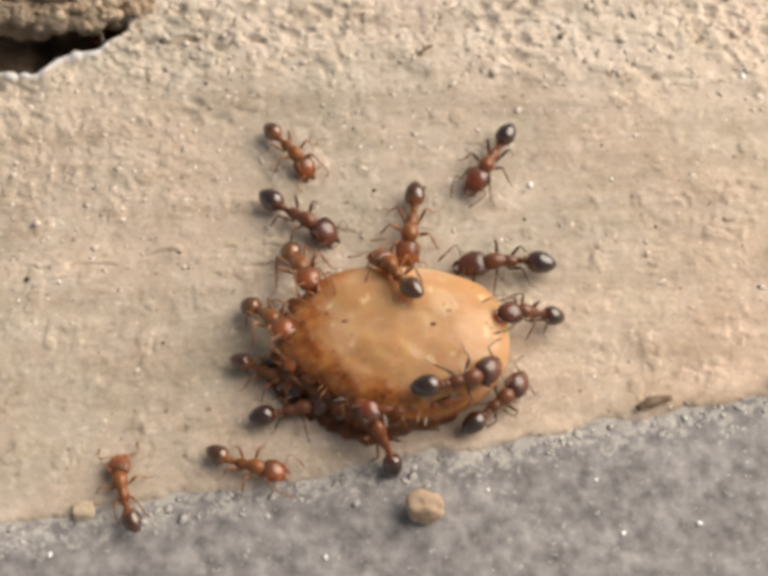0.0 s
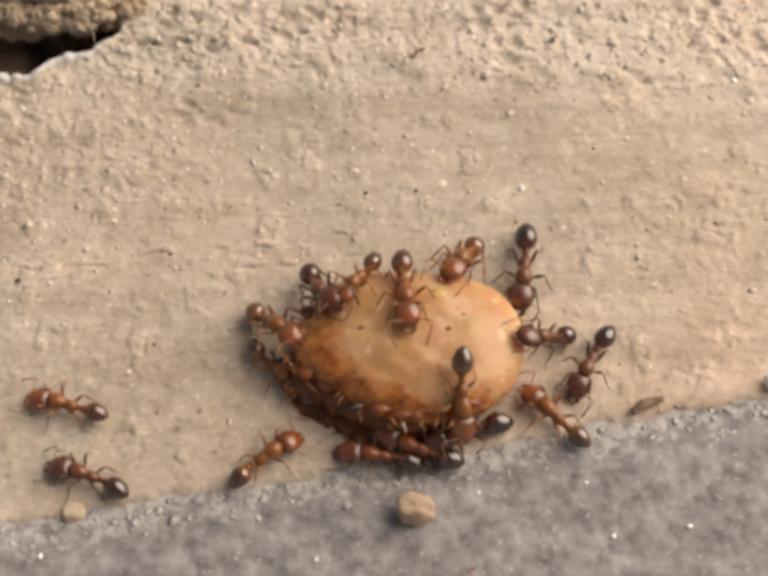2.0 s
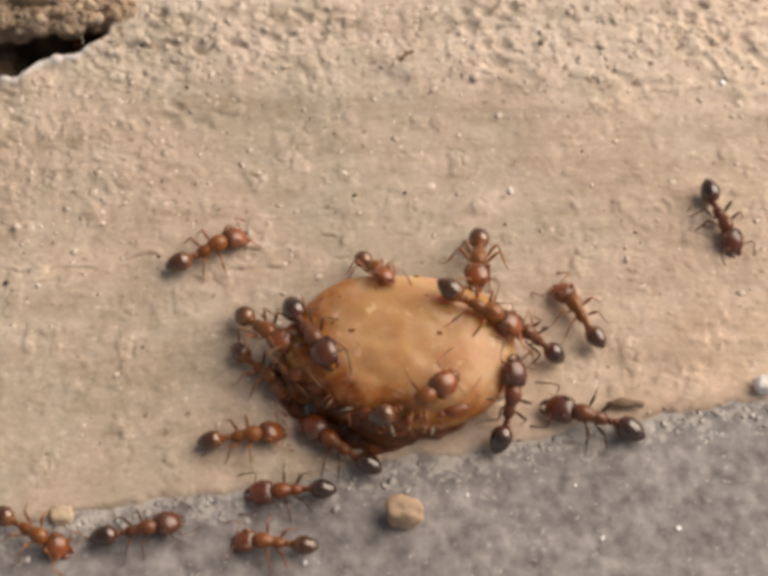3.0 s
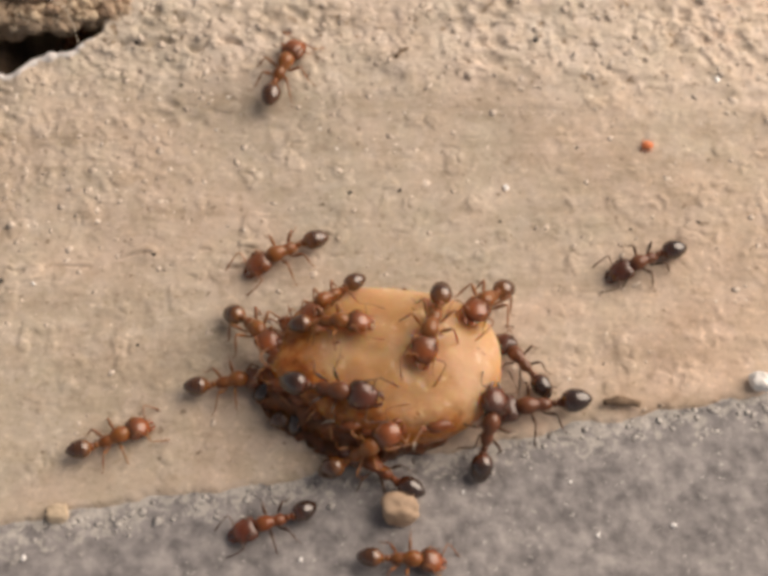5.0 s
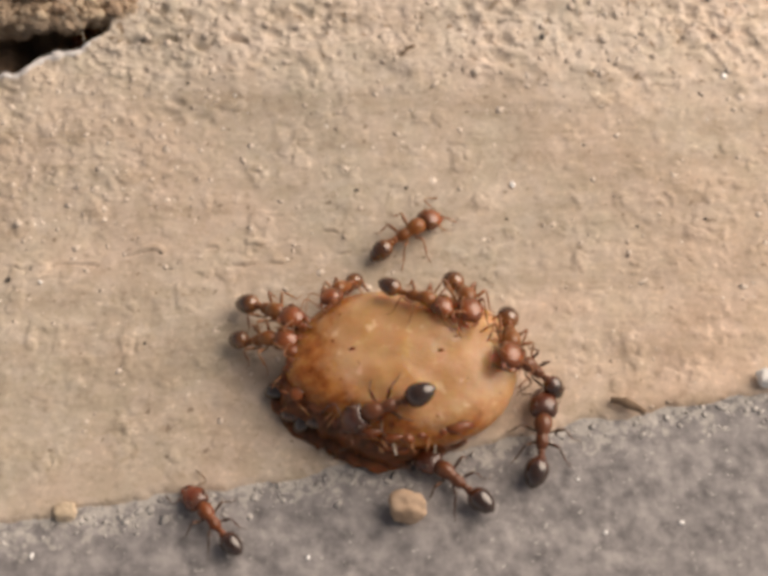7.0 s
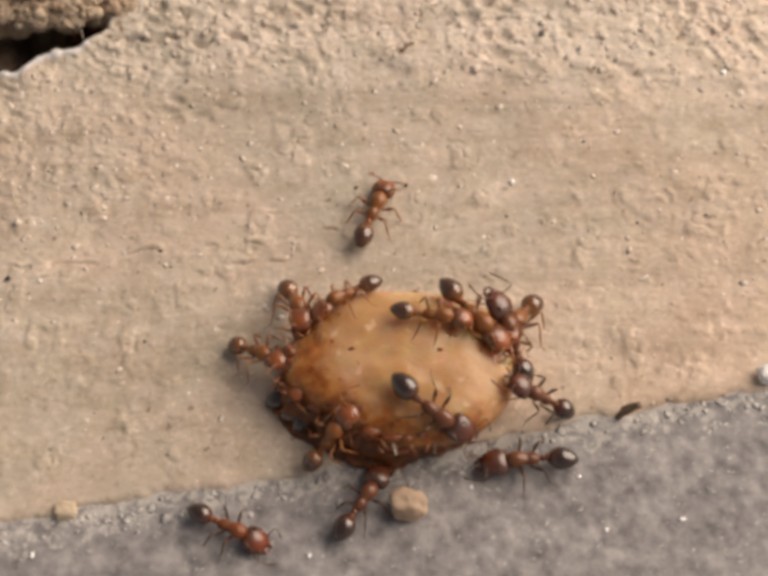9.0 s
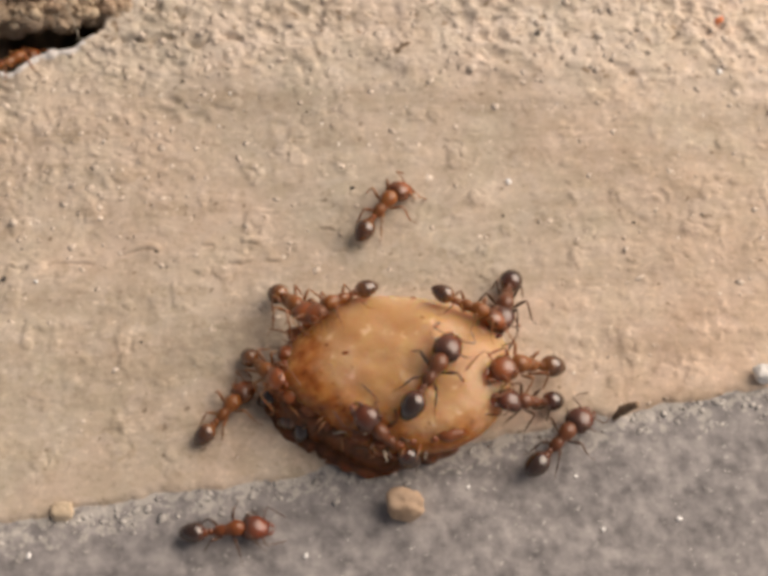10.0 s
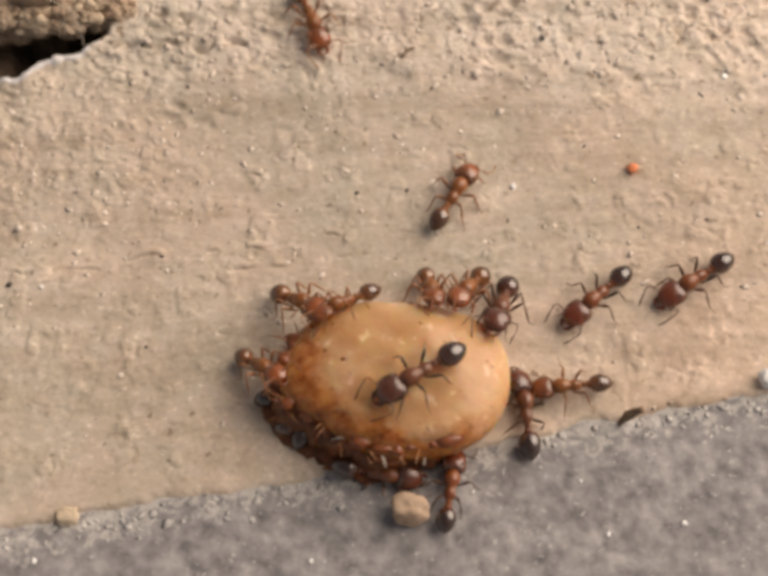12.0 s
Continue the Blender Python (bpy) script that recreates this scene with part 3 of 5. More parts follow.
def bait_drop():
    bm = bmesh.new()
    around, rings = 120, 44
    rows = []
    for k in range(rings + 1):
        r = math.sin(math.pi / 2 * min(1.0, k / (rings - 8)))
        under = max(0, k - (rings - 8)) / 8
        row = []
        for j in range(around):
            a = 2 * math.pi * j / around
            c, s = math.cos(a), math.sin(a)
            edge = outline(a) + 0.03 * noise.noise(Vector((c * 1.8, s * 1.8, 2.3))) + 0.012 * math.cos(6 * a + 0.9)
            flat = Vector((c * r, s * r, 0))
            lump = 1 + 0.05 * noise.noise(flat * 2.2 + Vector((0, 0, 4))) + 0.02 * noise.noise(flat * 5.0 + Vector((0, 0, 7)))
            hang = math.exp(-(((math.degrees(a) - 225 + 180) % 360 - 180) / 55) ** 2)
            tuck = 1 - (0.20 + 0.36 * hang) * (1 - math.cos(under * math.pi / 2)) + 0.012 * under * math.sin(9 * a)
            row.append(bm.verts.new((DROP_WIDE * r * c * edge * tuck, DROP_DEEP * r * s * edge * tuck, dome(r) * lump + 0.4 * hang * max(0.0, r - 0.6) / 0.4 * (1 - under) - 1.0 * math.sin(under * math.pi / 2))))
            if k == 0:
                break
        rows.append(row)
    for j in range(around):
        bm.faces.new((rows[0][0], rows[1][j], rows[1][(j + 1) % around]))
    for a, b in zip(rows[1:], rows[2:]):
        for j in range(around):
            bm.faces.new((a[j], b[j], b[(j + 1) % around], a[(j + 1) % around]))
    bm.faces.new(rows[-1][::-1])
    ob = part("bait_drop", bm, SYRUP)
    # syrup round the foot, widened and dark to fill the shade below the belly
    rim = []
    for k in range(49):
        a = radians(135 + 180 * k / 48)
        thin = math.sin(math.pi * (k + 0.6) / 49.2) ** 0.7
        ragged = 1 + 0.45 * noise.noise(Vector((k * 0.55, 3.1, 0))) + 0.5 * noise.noise(Vector((k * 1.3, 6.1, 0)))
        out = (0.89 + 0.09 * math.exp(-((k - 20) / 12) ** 2) + 0.05 * noise.noise(Vector((k * 0.45, 8.0, 0)))) * outline(a)
        rim.append(((DROP_WIDE * out * math.cos(a), DROP_DEEP * out * math.sin(a), 0.14), 0.55 * thin * ragged, 0.85 * thin * (1 + 0.35 * noise.noise(Vector((k * 0.7, 1.0, 5))))))
    rim_bm = loft(bmesh.new(), rim, 14)
    part("syrup_rim", rim_bm, SYRUP_SHADE, ob, "red-brown syrup oozing at the foot, darkened for the shade underneath", rim[24][0])
    # a flat dark strip added as the shadow of the overhanging side
    smear_or_shadow = []
    for k in range(33):
        a = radians(178 + 92 * k / 32)
        thin = math.sin(math.pi * (k + 0.5) / 33) ** 0.6
        out = (1.03 + 0.06 * noise.noise(Vector((k * 0.5, 4.0, 0)))) * outline(a)
        smear_or_shadow.append(((DROP_WIDE * out * math.cos(a), DROP_DEEP * out * math.sin(a), 0.05), 0.75 * thin * (1 + 0.4 * noise.noise(Vector((k * 0.8, 2.0, 0)))), 0.17 * thin))
    part("syrup_smear", loft(bmesh.new(), smear_or_shadow, 10), SYRUP_SHADE, ob, "thin dark strip standing in for the shadow beside the drop", smear_or_shadow[16][0])
    clumps = random.Random(31)
    for k in range(110):
        place, wide, high = rim[clumps.randint(4, 44)]
        size = clumps.uniform(0.07, 0.24)
        spot = Vector(place) * clumps.uniform(0.93, 1.07)
        spot.z = clumps.uniform(0.35, 1.5)
        part("crust_crumb", blob((size * clumps.uniform(1.0, 1.9), size, size * 0.8), spot, 0.5, 1.6, k, 2), RUST, ob, "red-brown crumb caked to the edge", tuple(spot))
    for k in range(34):
        place = Vector(rim[clumps.randint(3, 45)][0]) * clumps.uniform(1.02, 1.10)
        place.z = clumps.uniform(0.6, 1.4)
        out = Vector((place.x / DROP_WIDE, place.y / DROP_DEEP, 0)).normalized()
        way = (out * clumps.uniform(0.2, 1.0) + Vector((clumps.uniform(-1, 1), clumps.uniform(-1, 1), clumps.uniform(-0.3, 0.7)))).normalized() * clumps.uniform(0.25, 0.7)
        mid = place + way * 0.5 + Vector((0, 0, clumps.uniform(0.0, 0.12)))
        shred = loft(bmesh.new(), [(tuple(place), 0.03, 0.03), (tuple(mid), 0.032, 0.025), (tuple(place + way), 0.012, 0.012)], 5)
        part("shred", shred, LEG_PALE if k % 7 else FIBRE, ob, "thin amber shred stuck in the syrup", tuple(place))
    rnd = random.Random(8)
    for _ in range(12):
        a, r = rnd.uniform(0, 6.28), math.sqrt(rnd.uniform(0.05, 0.86))
        size = rnd.uniform(0.03, 0.065)
        place = (DROP_WIDE * r * math.cos(a), DROP_DEEP * r * math.sin(a), dome(r))
        part("crumb", blob((size * rnd.uniform(1.2, 2.6), size, size * 0.6), place, 0.4, 1.5, rnd.randint(0, 50), 2), AMBER_HEAD, ob, "brown crumb stuck in the jelly", place)
    return tagged(ob, "glossy amber jelly drop resting across the plaster rim", "food drop")


# ---------------------------------------------------------------- ants
LEG_ROOTS = ((0.44, 62), (0.20, 4), (-0.10, -52))


def make_ant(shell, head_shell, gaster_shell, leg_shell, label, big_head=1.0, rear=1.0):
    """An ant that faces +x and stands at the origin; parts pivot at their joints."""
    ant = tagged(new("ant"), label, "ant", "foraging ants")
    tall = 0.44
    thorax = loft(bmesh.new(), [((x, 0, tall + z), w, h) for x, w, h, z in (
        (0.66, 0.10, 0.10, 0.02), (0.61, 0.17, 0.16, 0.04), (0.52, 0.245, 0.235, 0.08), (0.40, 0.285, 0.27, 0.11), (0.26, 0.27, 0.265, 0.12), (0.12, 0.215, 0.225, 0.10),
        (0.03, 0.175, 0.185, 0.06), (-0.06, 0.185, 0.195, 0.06), (-0.19, 0.205, 0.205, 0.06), (-0.32, 0.185, 0.18, 0.02), (-0.41, 0.125, 0.12, -0.02), (-0.45, 0.06, 0.07, -0.04))], 14)
    part("thorax", thorax, shell, ant, at=(0.25, 0, tall))
    waist = loft(bmesh.new(), [((x, 0, tall + z), w, h) for x, w, h, z in (
        (-0.43, 0.055, 0.055, -0.04), (-0.47, 0.075, 0.07, -0.03), (-0.52, 0.115, 0.16, 0.04), (-0.57, 0.105, 0.12, 0.02), (-0.61, 0.07, 0.07, -0.02),
        (-0.66, 0.145, 0.155, 0.02), (-0.71, 0.15, 0.145, 0.01), (-0.76, 0.10, 0.09, 0.0))], 10)
    part("petiole", waist, shell, ant, at=(-0.45, 0, tall))
    gaster = loft(bmesh.new(), [((-0.72 + (x + 0.72) * rear, 0, tall + z), w * rear, h * rear) for x, w, h, z in (
        (-0.70, 0.09, 0.09, 0.0), (-0.75, 0.20, 0.18, 0.0), (-0.83, 0.295, 0.275, 0.01), (-0.95, 0.365, 0.345, 0.02), (-1.10, 0.395, 0.375, 0.02), (-1.25, 0.375, 0.35, 0.01),
        (-1.40, 0.33, 0.30, 0.0), (-1.53, 0.26, 0.235, -0.02), (-1.62, 0.185, 0.165, -0.03), (-1.68, 0.115, 0.10, -0.04), (-1.72, 0.04, 0.04, -0.05))], 18)
    part("gaster", gaster, gaster_shell, ant, "glossy egg-shaped gaster", at=(-0.72, 0, tall))
    b, neck = big_head, 0.60
    head_bm = loft(bmesh.new(), [((neck + x * b, 0, tall + z), w * b, h * b) for x, w, h, z in (
        (-0.02, 0.13, 0.08, 0.03), (0.02, 0.28, 0.16, 0.03), (0.08, 0.375, 0.235, 0.03), (0.18, 0.425, 0.28, 0.03), (0.32, 0.435, 0.295, 0.02), (0.46, 0.42, 0.285, 0.0),
        (0.60, 0.38, 0.245, -0.04), (0.72, 0.32, 0.19, -0.08), (0.80, 0.25, 0.13, -0.11), (0.84, 0.15, 0.07, -0.13))], 18)
    for v in head_bm.verts:
        # two lobes at the nape, a flatter face
        back = max(0.0, 1 - (v.co.x - neck) / (0.3 * b))
        v.co.x += back * 0.09 * (0.5 - min(1.0, abs(v.co.y) / (0.30 * b)))
    head = part("head", head_bm, head_shell, ant, "broad rounded head", at=(neck, 0, tall))
    for s in (1, -1):
        jaw = loft(bmesh.new(), [((0.76 * b, s * 0.19 * b, -0.13), 0.06, 0.05), ((0.86 * b, s * 0.19 * b, -0.16), 0.08, 0.05), ((0.97 * b, s * 0.10 * b, -0.19), 0.055, 0.035), ((1.02 * b, s * 0.02, -0.20), 0.015, 0.015)], 7)
        part("mandible", jaw, head_shell, head, at=(0.76 * b, s * 0.19 * b, -0.13))
        eye = blob((0.06, 0.03, 0.055), (0.40 * b, s * 0.40 * b, 0.07), fine=2)
        part("eye", eye, EYE_BLACK, head, "small black eye", at=(0.40 * b, s * 0.40 * b, 0.07))
        feeler = loft(bmesh.new(), [((x, s * y, z), r * 0.75, r * 0.75) for x, y, z, r in (
            (0.66, 0.13, 0.07, 0.035), (0.68, 0.28, 0.14, 0.030), (0.69, 0.46, 0.18, 0.028), (0.70, 0.62, 0.18, 0.032), (0.77, 0.68, 0.15, 0.024),
            (0.92, 0.66, 0.04, 0.026), (1.08, 0.62, -0.08, 0.030), (1.24, 0.57, -0.20, 0.042), (1.35, 0.53, -0.27, 0.022))], 6)
        part("antenna", feeler, leg_shell, head, "elbowed antenna", at=(0.66, s * 0.13, 0.07))
    for s in (1, -1):
        for root, splay in LEG_ROOTS:
            c, d = math.cos(radians(splay)), math.sin(radians(splay))
            rows = ((0, 0.0, 0.04), (0.14, -0.02, 0.065), (0.20, 0.02, 0.040), (0.36, 0.18, 0.084), (0.54, 0.33, 0.072), (0.63, 0.38, 0.038), (0.70, 0.30, 0.036),
                    (0.86, 0.02, 0.048), (0.98, -0.20, 0.028), (1.06, -0.28, 0.018), (1.24, -0.315, 0.013), (1.36, -0.325, 0.008))
            limb = loft(bmesh.new(), [((root + out * d * 0.8, s * (0.13 + out * c * 0.8), tall - 0.10 + up), r * 0.68, r * 0.68) for out, up, r in rows], 7)
            part("leg", limb, leg_shell, ant, at=(root, s * 0.13, tall - 0.10))
    return ant


PROTOTYPES = {
    "o": lambda: make_ant(AMBER, AMBER_HEAD, GASTER_PALE, LEG_PALE, "amber-orange ant with a brown glossy gaster", 0.92, 0.86),
    "m": lambda: make_ant(RUST, RUST_HEAD, GASTER_DARK, LEG_DARK, "rust-red ant with a black glossy gaster", 1.0, 0.90),
    "d": lambda: make_ant(BROWN, BROWN_HEAD, GASTER_DARK, LEG_DARK, "dark brown ant with a black glossy gaster", 1.0, 0.94),
}


def stand(t, x, y, heading, size):
    """A row for an ant at a time: its middle in millimetres and its heading in degrees, laid on what is under it."""
    a = radians(heading)
    ahead = Vector((math.cos(a), math.sin(a), 0))
    reach = 1.1 * size
    front = surface(x + ahead.x * reach, y + ahead.y * reach, t)
    rear = surface(x - ahead.x * reach, y - ahead.y * reach, t)
    left = surface(x - ahead.y * 0.5, y + ahead.x * 0.5, t)
    right = surface(x + ahead.y * 0.5, y - ahead.x * 0.5, t)
    fore = Vector((ahead.x * 2 * reach, ahead.y * 2 * reach, max(-1.8, min(1.8, front - rear)))).normalized()
    side = Vector((-ahead.y, ahead.x, max(-0.6, min(0.6, left - right)))).normalized()
    up = fore.cross(side).normalized()
    side = up.cross(fore)
    turn = Matrix((fore, side, up)).transposed().to_4x4()
    middle = max((front + rear) / 2, surface(x, y, t) - 0.25)
    return t, Matrix.Translation(Vector((x, y, middle)) * MM) @ turn


# ---------------------------------------------------------------- stones, grit and litter
def pebble(name, x, y, radii, mat, label, seed, category="pebble", sink=0.25):
    ob = part(name, blob(radii, (0, 0, radii[2] * (1 - sink)), 0.22, 1.5, seed, 4, 0.7), mat)
    under = plaster_height if y > rim_line(x) + 0.1 else stone_height
    ob.location = Vector((x, y, float(under(np.array([x]), np.array([y]))[0]))) * MM
    return tagged(ob, label, category)


def stick(length, thick, mat, bend, seed):
    rnd = random.Random(seed)
    rows = []
    for k in range(9):
        u = k / 8 - 0.5
        r = thick * (1 - 1.2 * u * u) * rnd.uniform(0.75, 1.15)
        rows.append(((u * length, bend * math.cos(u * 3), thick * 0.9 + 0.04 * rnd.random()), r, r * 0.8))
    return loft(bmesh.new(), rows, 8)


drop = bait_drop()
pebble("pebble", 1.06, -7.58, (0.64, 0.50, 0.44), SAND, "tan sandstone pebble lying on the grey stone", 3, sink=0.1)
pebble("bead_stone", -9.22, -7.58, (0.41, 0.30, 0.21), OCHRE, "pale ochre grain set in the plaster rim", 8, "pebble", 0.5)
pebble("quartz_grain", 12.46, -3.42, (0.40, 0.36, 0.28), QUARTZ, "white quartz grain lying on the plaster", 5)

twig = tagged(part("twig", stick(1.15, 0.165, BARK, 0.10, 4), BARK), "small brown bark splinter by the rim", "twig")
sliver = tagged(part("bark_sliver", stick(0.62, 0.07, BARK, 0.08, 9), BARK), "thin dark bark sliver on the plaster", "twig")
sliver.matrix_world = pose(1.40 * MM, 9.52 * MM, 0.05 * MM, 0, 0, 42)

# loose grit
GRIT = [(6.20, 10.05, 0.17, "s"), (7.36, 5.55, 0.07, "d"), (4.83, 3.97, 0.12, "w"), (1.22, 3.80, 0.09, "d"), (-0.47, 3.66, 0.11, "d"), (-11.8, 0.32, 0.13, "d"),
        (-10.75, 0.24, 0.08, "w"), (4.57, 2.62, 0.07, "d"), (9.31, -8.00, 0.09, "w"), (-10.1, -8.90, 0.10, "w"), (-6.9, 1.30, 0.10, "d"), (8.9, 2.25, 0.08, "d"),
        (12.5, 8.3, 0.12, "w"), (7.0, -8.3, 0.07, "w"), (3.0, -6.9, 0.07, "w"), (-1.9, -9.0, 0.08, "w"), (6.3, -6.6, 0.06, "w"), (9.82, -4.44, 0.06, "d"),
        (-7.2, -2.0, 0.07, "d"), (-6.4, 8.2, 0.08, "d"), (-8.1, 10.0, 0.13, "d"), (11.2, 2.5, 0.07, "d")]
grit_rng = random.Random(12)
for gx, gy, size, tone in GRIT:
    name = "white_speck" if tone == "w" else "dark_speck"
    size *= 1.15 if tone == "w" else 0.8
    grain = pebble(name, gx, gy, (size, size * grit_rng.uniform(0.6, 0.9), size * (0.3 if tone == "w" else 0.6)), {"d": DARK_GRIT, "s": SLATE, "w": GLINT}[tone],
                   {"d": "dark grain of grit", "s": "blue-grey grain of grit", "w": "glinting white grain of grit"}[tone], grit_rng.randint(0, 90), "grit", 0.2 if tone == "w" else 0.4)
    tagged(grain, group="loose grit")
    grain.rotation_euler.z = grit_rng.uniform(0, 3)

# the clod over the hollow
def crumble(bm, coarse, fine):
    """Break a smooth lump into a crumbly skin."""
    for v in bm.verts:
        out = v.co.normalized()
        v.co += out * (coarse * noise.noise(v.co * 1.5) + 0.6 * coarse * abs(noise.noise(v.co * 3.3)) + fine * noise.noise(v.co * 7.0) + 0.6 * fine * abs(noise.noise(v.co * 13.0)))
    return bm


clod = tagged(part("earth_clod", crumble(blob((4.5, 2.1, 1.5), (0, 0, 0), 0.26, 1.8, 2, 6), 0.28, 0.14), EARTH), "crumbly tan earth clod hanging over a dark hollow", "earth clod")
clod.location = Vector((-13.3, 12.95, 0.05)) * MM
LUMPS = [((1.35, 0.95, 0.95), (3.3, -1.1, -0.15), 6), ((0.75, 0.70, 0.6), (2.35, -1.85, 0.15), 9), ((0.70, 0.55, 0.5), (1.3, -1.95, 0.15), 11), ((1.6, 0.8, 0.7), (-0.9, -1.6, 0.35), 12),
         ((0.60, 0.55, 0.5), (4.25, -1.45, -0.05), 15), ((0.55, 0.45, 0.45), (3.1, -1.75, 0.35), 17), ((0.5, 0.4, 0.4), (0.2, -2.1, 0.5), 19)]
for radii, spot, seed in LUMPS:
    part("lump", crumble(blob(radii, spot, 0.35, 1.9, seed, 5), 0.14, 0.10), EARTH, clod, at=spot)
crumb_rng = random.Random(44)
for number in range(96):
    radii, middle, _ = LUMPS[number % 6]
    a, b = crumb_rng.uniform(0, 6.28), crumb_rng.uniform(-0.1, 1.3)
    spot = tuple(m + 1.08 * r * q for m, r, q in zip(middle, radii, (math.cos(a) * math.cos(b), math.sin(a) * math.cos(b), math.sin(b))))
    size = crumb_rng.uniform(0.07, 0.24)
    part("crumb", blob((size, size * 0.85, size * 0.8), spot, 0.45, 1.7, crumb_rng.randint(0, 80), 2, 0.5), (EARTH, SAND, OCHRE)[number % 3], clod, at=spot)
for number in range(14):
    radii, middle, _ = LUMPS[number % 4]
    root = Vector(middle) + Vector((crumb_rng.uniform(-0.8, 0.8) * radii[0], -0.6 * radii[1], 0.7 * radii[2]))
    way = Vector((crumb_rng.uniform(-1, 1), crumb_rng.uniform(-1, 0.4), crumb_rng.uniform(-0.2, 0.9))) * crumb_rng.uniform(0.25, 0.6)
    hair = loft(bmesh.new(), [(tuple(root), 0.014, 0.014), (tuple(root + way * 0.5 + Vector((0, 0, 0.06))), 0.013, 0.013), (tuple(root + way), 0.006, 0.006)], 5)
    part("rootlet", hair, FIBRE, clod, "fine pale rootlet", at=tuple(root))
strand_bm = loft(bmesh.new(), [((-10.9, 11.2, 1.2), 0.012, 0.012), ((-10.5, 10.7, 1.15), 0.015, 0.015), ((-10.25, 10.3, 0.8), 0.014, 0.014), ((-10.15, 9.9, 0.3), 0.012, 0.012), ((-10.1, 9.7, 0.1), 0.008, 0.008)], 6)
hair_bm = loft(bmesh.new(), [((-12.9, 11.6, 1.7), 0.012, 0.012), ((-11.9, 11.2, 1.75), 0.016, 0.016), ((-11.0, 10.8, 1.5), 0.014, 0.014), ((-10.4, 10.5, 1.2), 0.008, 0.008)], 5)
tagged(part("fibre_hair", hair_bm, FIBRE), "fine pale hair lying over the earth clod", "fibre")
tagged(part("fibre_strand", strand_bm, FIBRE), "thin pale fibre hanging across the hollow", "fibre")

# grains and flakes too many to count
def scatter(name, count, where, sizes, mat, label, category, seed, flat=0.17):
    """Small uneven grains in one mesh; where gives a place and how far it sits above the smooth ground."""
    ball = bmesh.new()
    bmesh.ops.create_icosphere(ball, subdivisions=1, radius=1)
    base = np.array([v.co for v in ball.verts])
    tris = np.array([[v.index for v in f.verts] for f in ball.faces])
    ball.free()
    rng = np.random.default_rng(seed)
    spots = where(rng, count)
    count = len(spots)
    size = sizes[0] + (sizes[1] - sizes[0]) * rng.random(count) ** 1.6
    shape = base[None] * (1 + 0.9 * (rng.random((count, len(base), 1)) - 0.5)) * (rng.uniform(0.6, 1.5, (count, 1, 3)) * (1, 1, flat)) * size[:, None, None]
    a = rng.uniform(0, 6.3, count)[:, None]
    turned = np.stack([shape[..., 0] * np.cos(a) - shape[..., 1] * np.sin(a), shape[..., 0] * np.sin(a) + shape[..., 1] * np.cos(a), shape[..., 2]], -1)
    verts = (turned + spots[:, None]).reshape(-1, 3) * MM
    faces = (tris[None] + (np.arange(count) * len(base))[:, None, None]).reshape(-1, 3)
    mesh = bpy.data.meshes.new(name)
    mesh.from_pydata(verts.tolist(), [], faces.tolist())
    for face in mesh.polygons:
        face.use_smooth = True
    mesh.materials.append(mat)
    return tagged(new(name, mesh), label, category, kind="stuff")


def on_plaster(rng, count):
    x, y = rng.uniform(-15, 15, count), rng.uniform(-6, 13, count)
    thick = 0.06 + 0.18 * step(4.0, 9.0, y - 0.1 * x) + 0.12 * step(-3, -11, x) * step(-1, 4, y)
    keep = (rng.random(count) < thick) & (y > rim_line(x) + 0.2) & ~((x < -8.6) & (y > hollow_line(x) - 0.15))
    x, y = x[keep], y[keep]
    return np.stack([x, y, plaster_height(x, y) - 0.007], -1)


def on_upper(rng, count):
    x, y = rng.uniform(-15, 15, count), rng.uniform(-5, 13, count)
    thick = 0.08 + 0.7 * step(7.5, 9.5, y + 0.085 * x) + 0.45 * step(-3, -11, x) * step(-1, 4, y)
    keep = (rng.random(count) < thick) & (y > rim_line(x) + 0.4) & ~((x < -8.6) & (y > hollow_line(x) - 0.25))
    x, y = x[keep], y[keep]
    return np.stack([x, y, plaster_height(x, y) - 0.006], -1)


def below_rim(rng, count):
    x = rng.uniform(-14, 14, count)
    y = rim_line(x) - np.abs(rng.normal(0.05, 0.45, count))
    return np.stack([x, y, stone_height(x, y) + 0.004], -1)


scatter("plaster_grains", 17000, on_plaster, (0.02, 0.085), GRANULE, "sandy grains standing out of the plaster coat", "sand grains", 3)
scatter("plaster_chips", 2600, on_upper, (0.05, 0.15), SCUFFED, "pale flat chips bedded in the plaster coat", "plaster chips", 21)


def lip_crust():
    """The pale broken edge of the coat along the hollow."""
    rows = []
    for k in range(64):
        x = -15.2 + 6.0 * k / 63
        y = hollow_line(x) - 0.06
        spot = np.array([x]), np.array([y])
        y = float(y - 0.10 * layered_noise(spot[0] * 1.3, spot[1] * 1.3, 71, 3)[0])
        wide = 0.14 * (1 + 0.25 * noise.noise(Vector((k * 0.6, 2.0, 0))) + 0.7 * noise.noise(Vector((k * 0.22, 5.0, 0)))) * min(1.0, (64 - k) / 10)
        z = float(plaster_height(np.array([x]), np.array([y - 0.12]))[0])
        rows.append(((x, y, z - 0.045), wide, wide * 0.75))
    return tagged(part("trim", loft(bmesh.new(), rows, 8), CHALK), "pale broken edge of the plaster along the hollow", "plaster edge", kind="structure")


lip_crust()
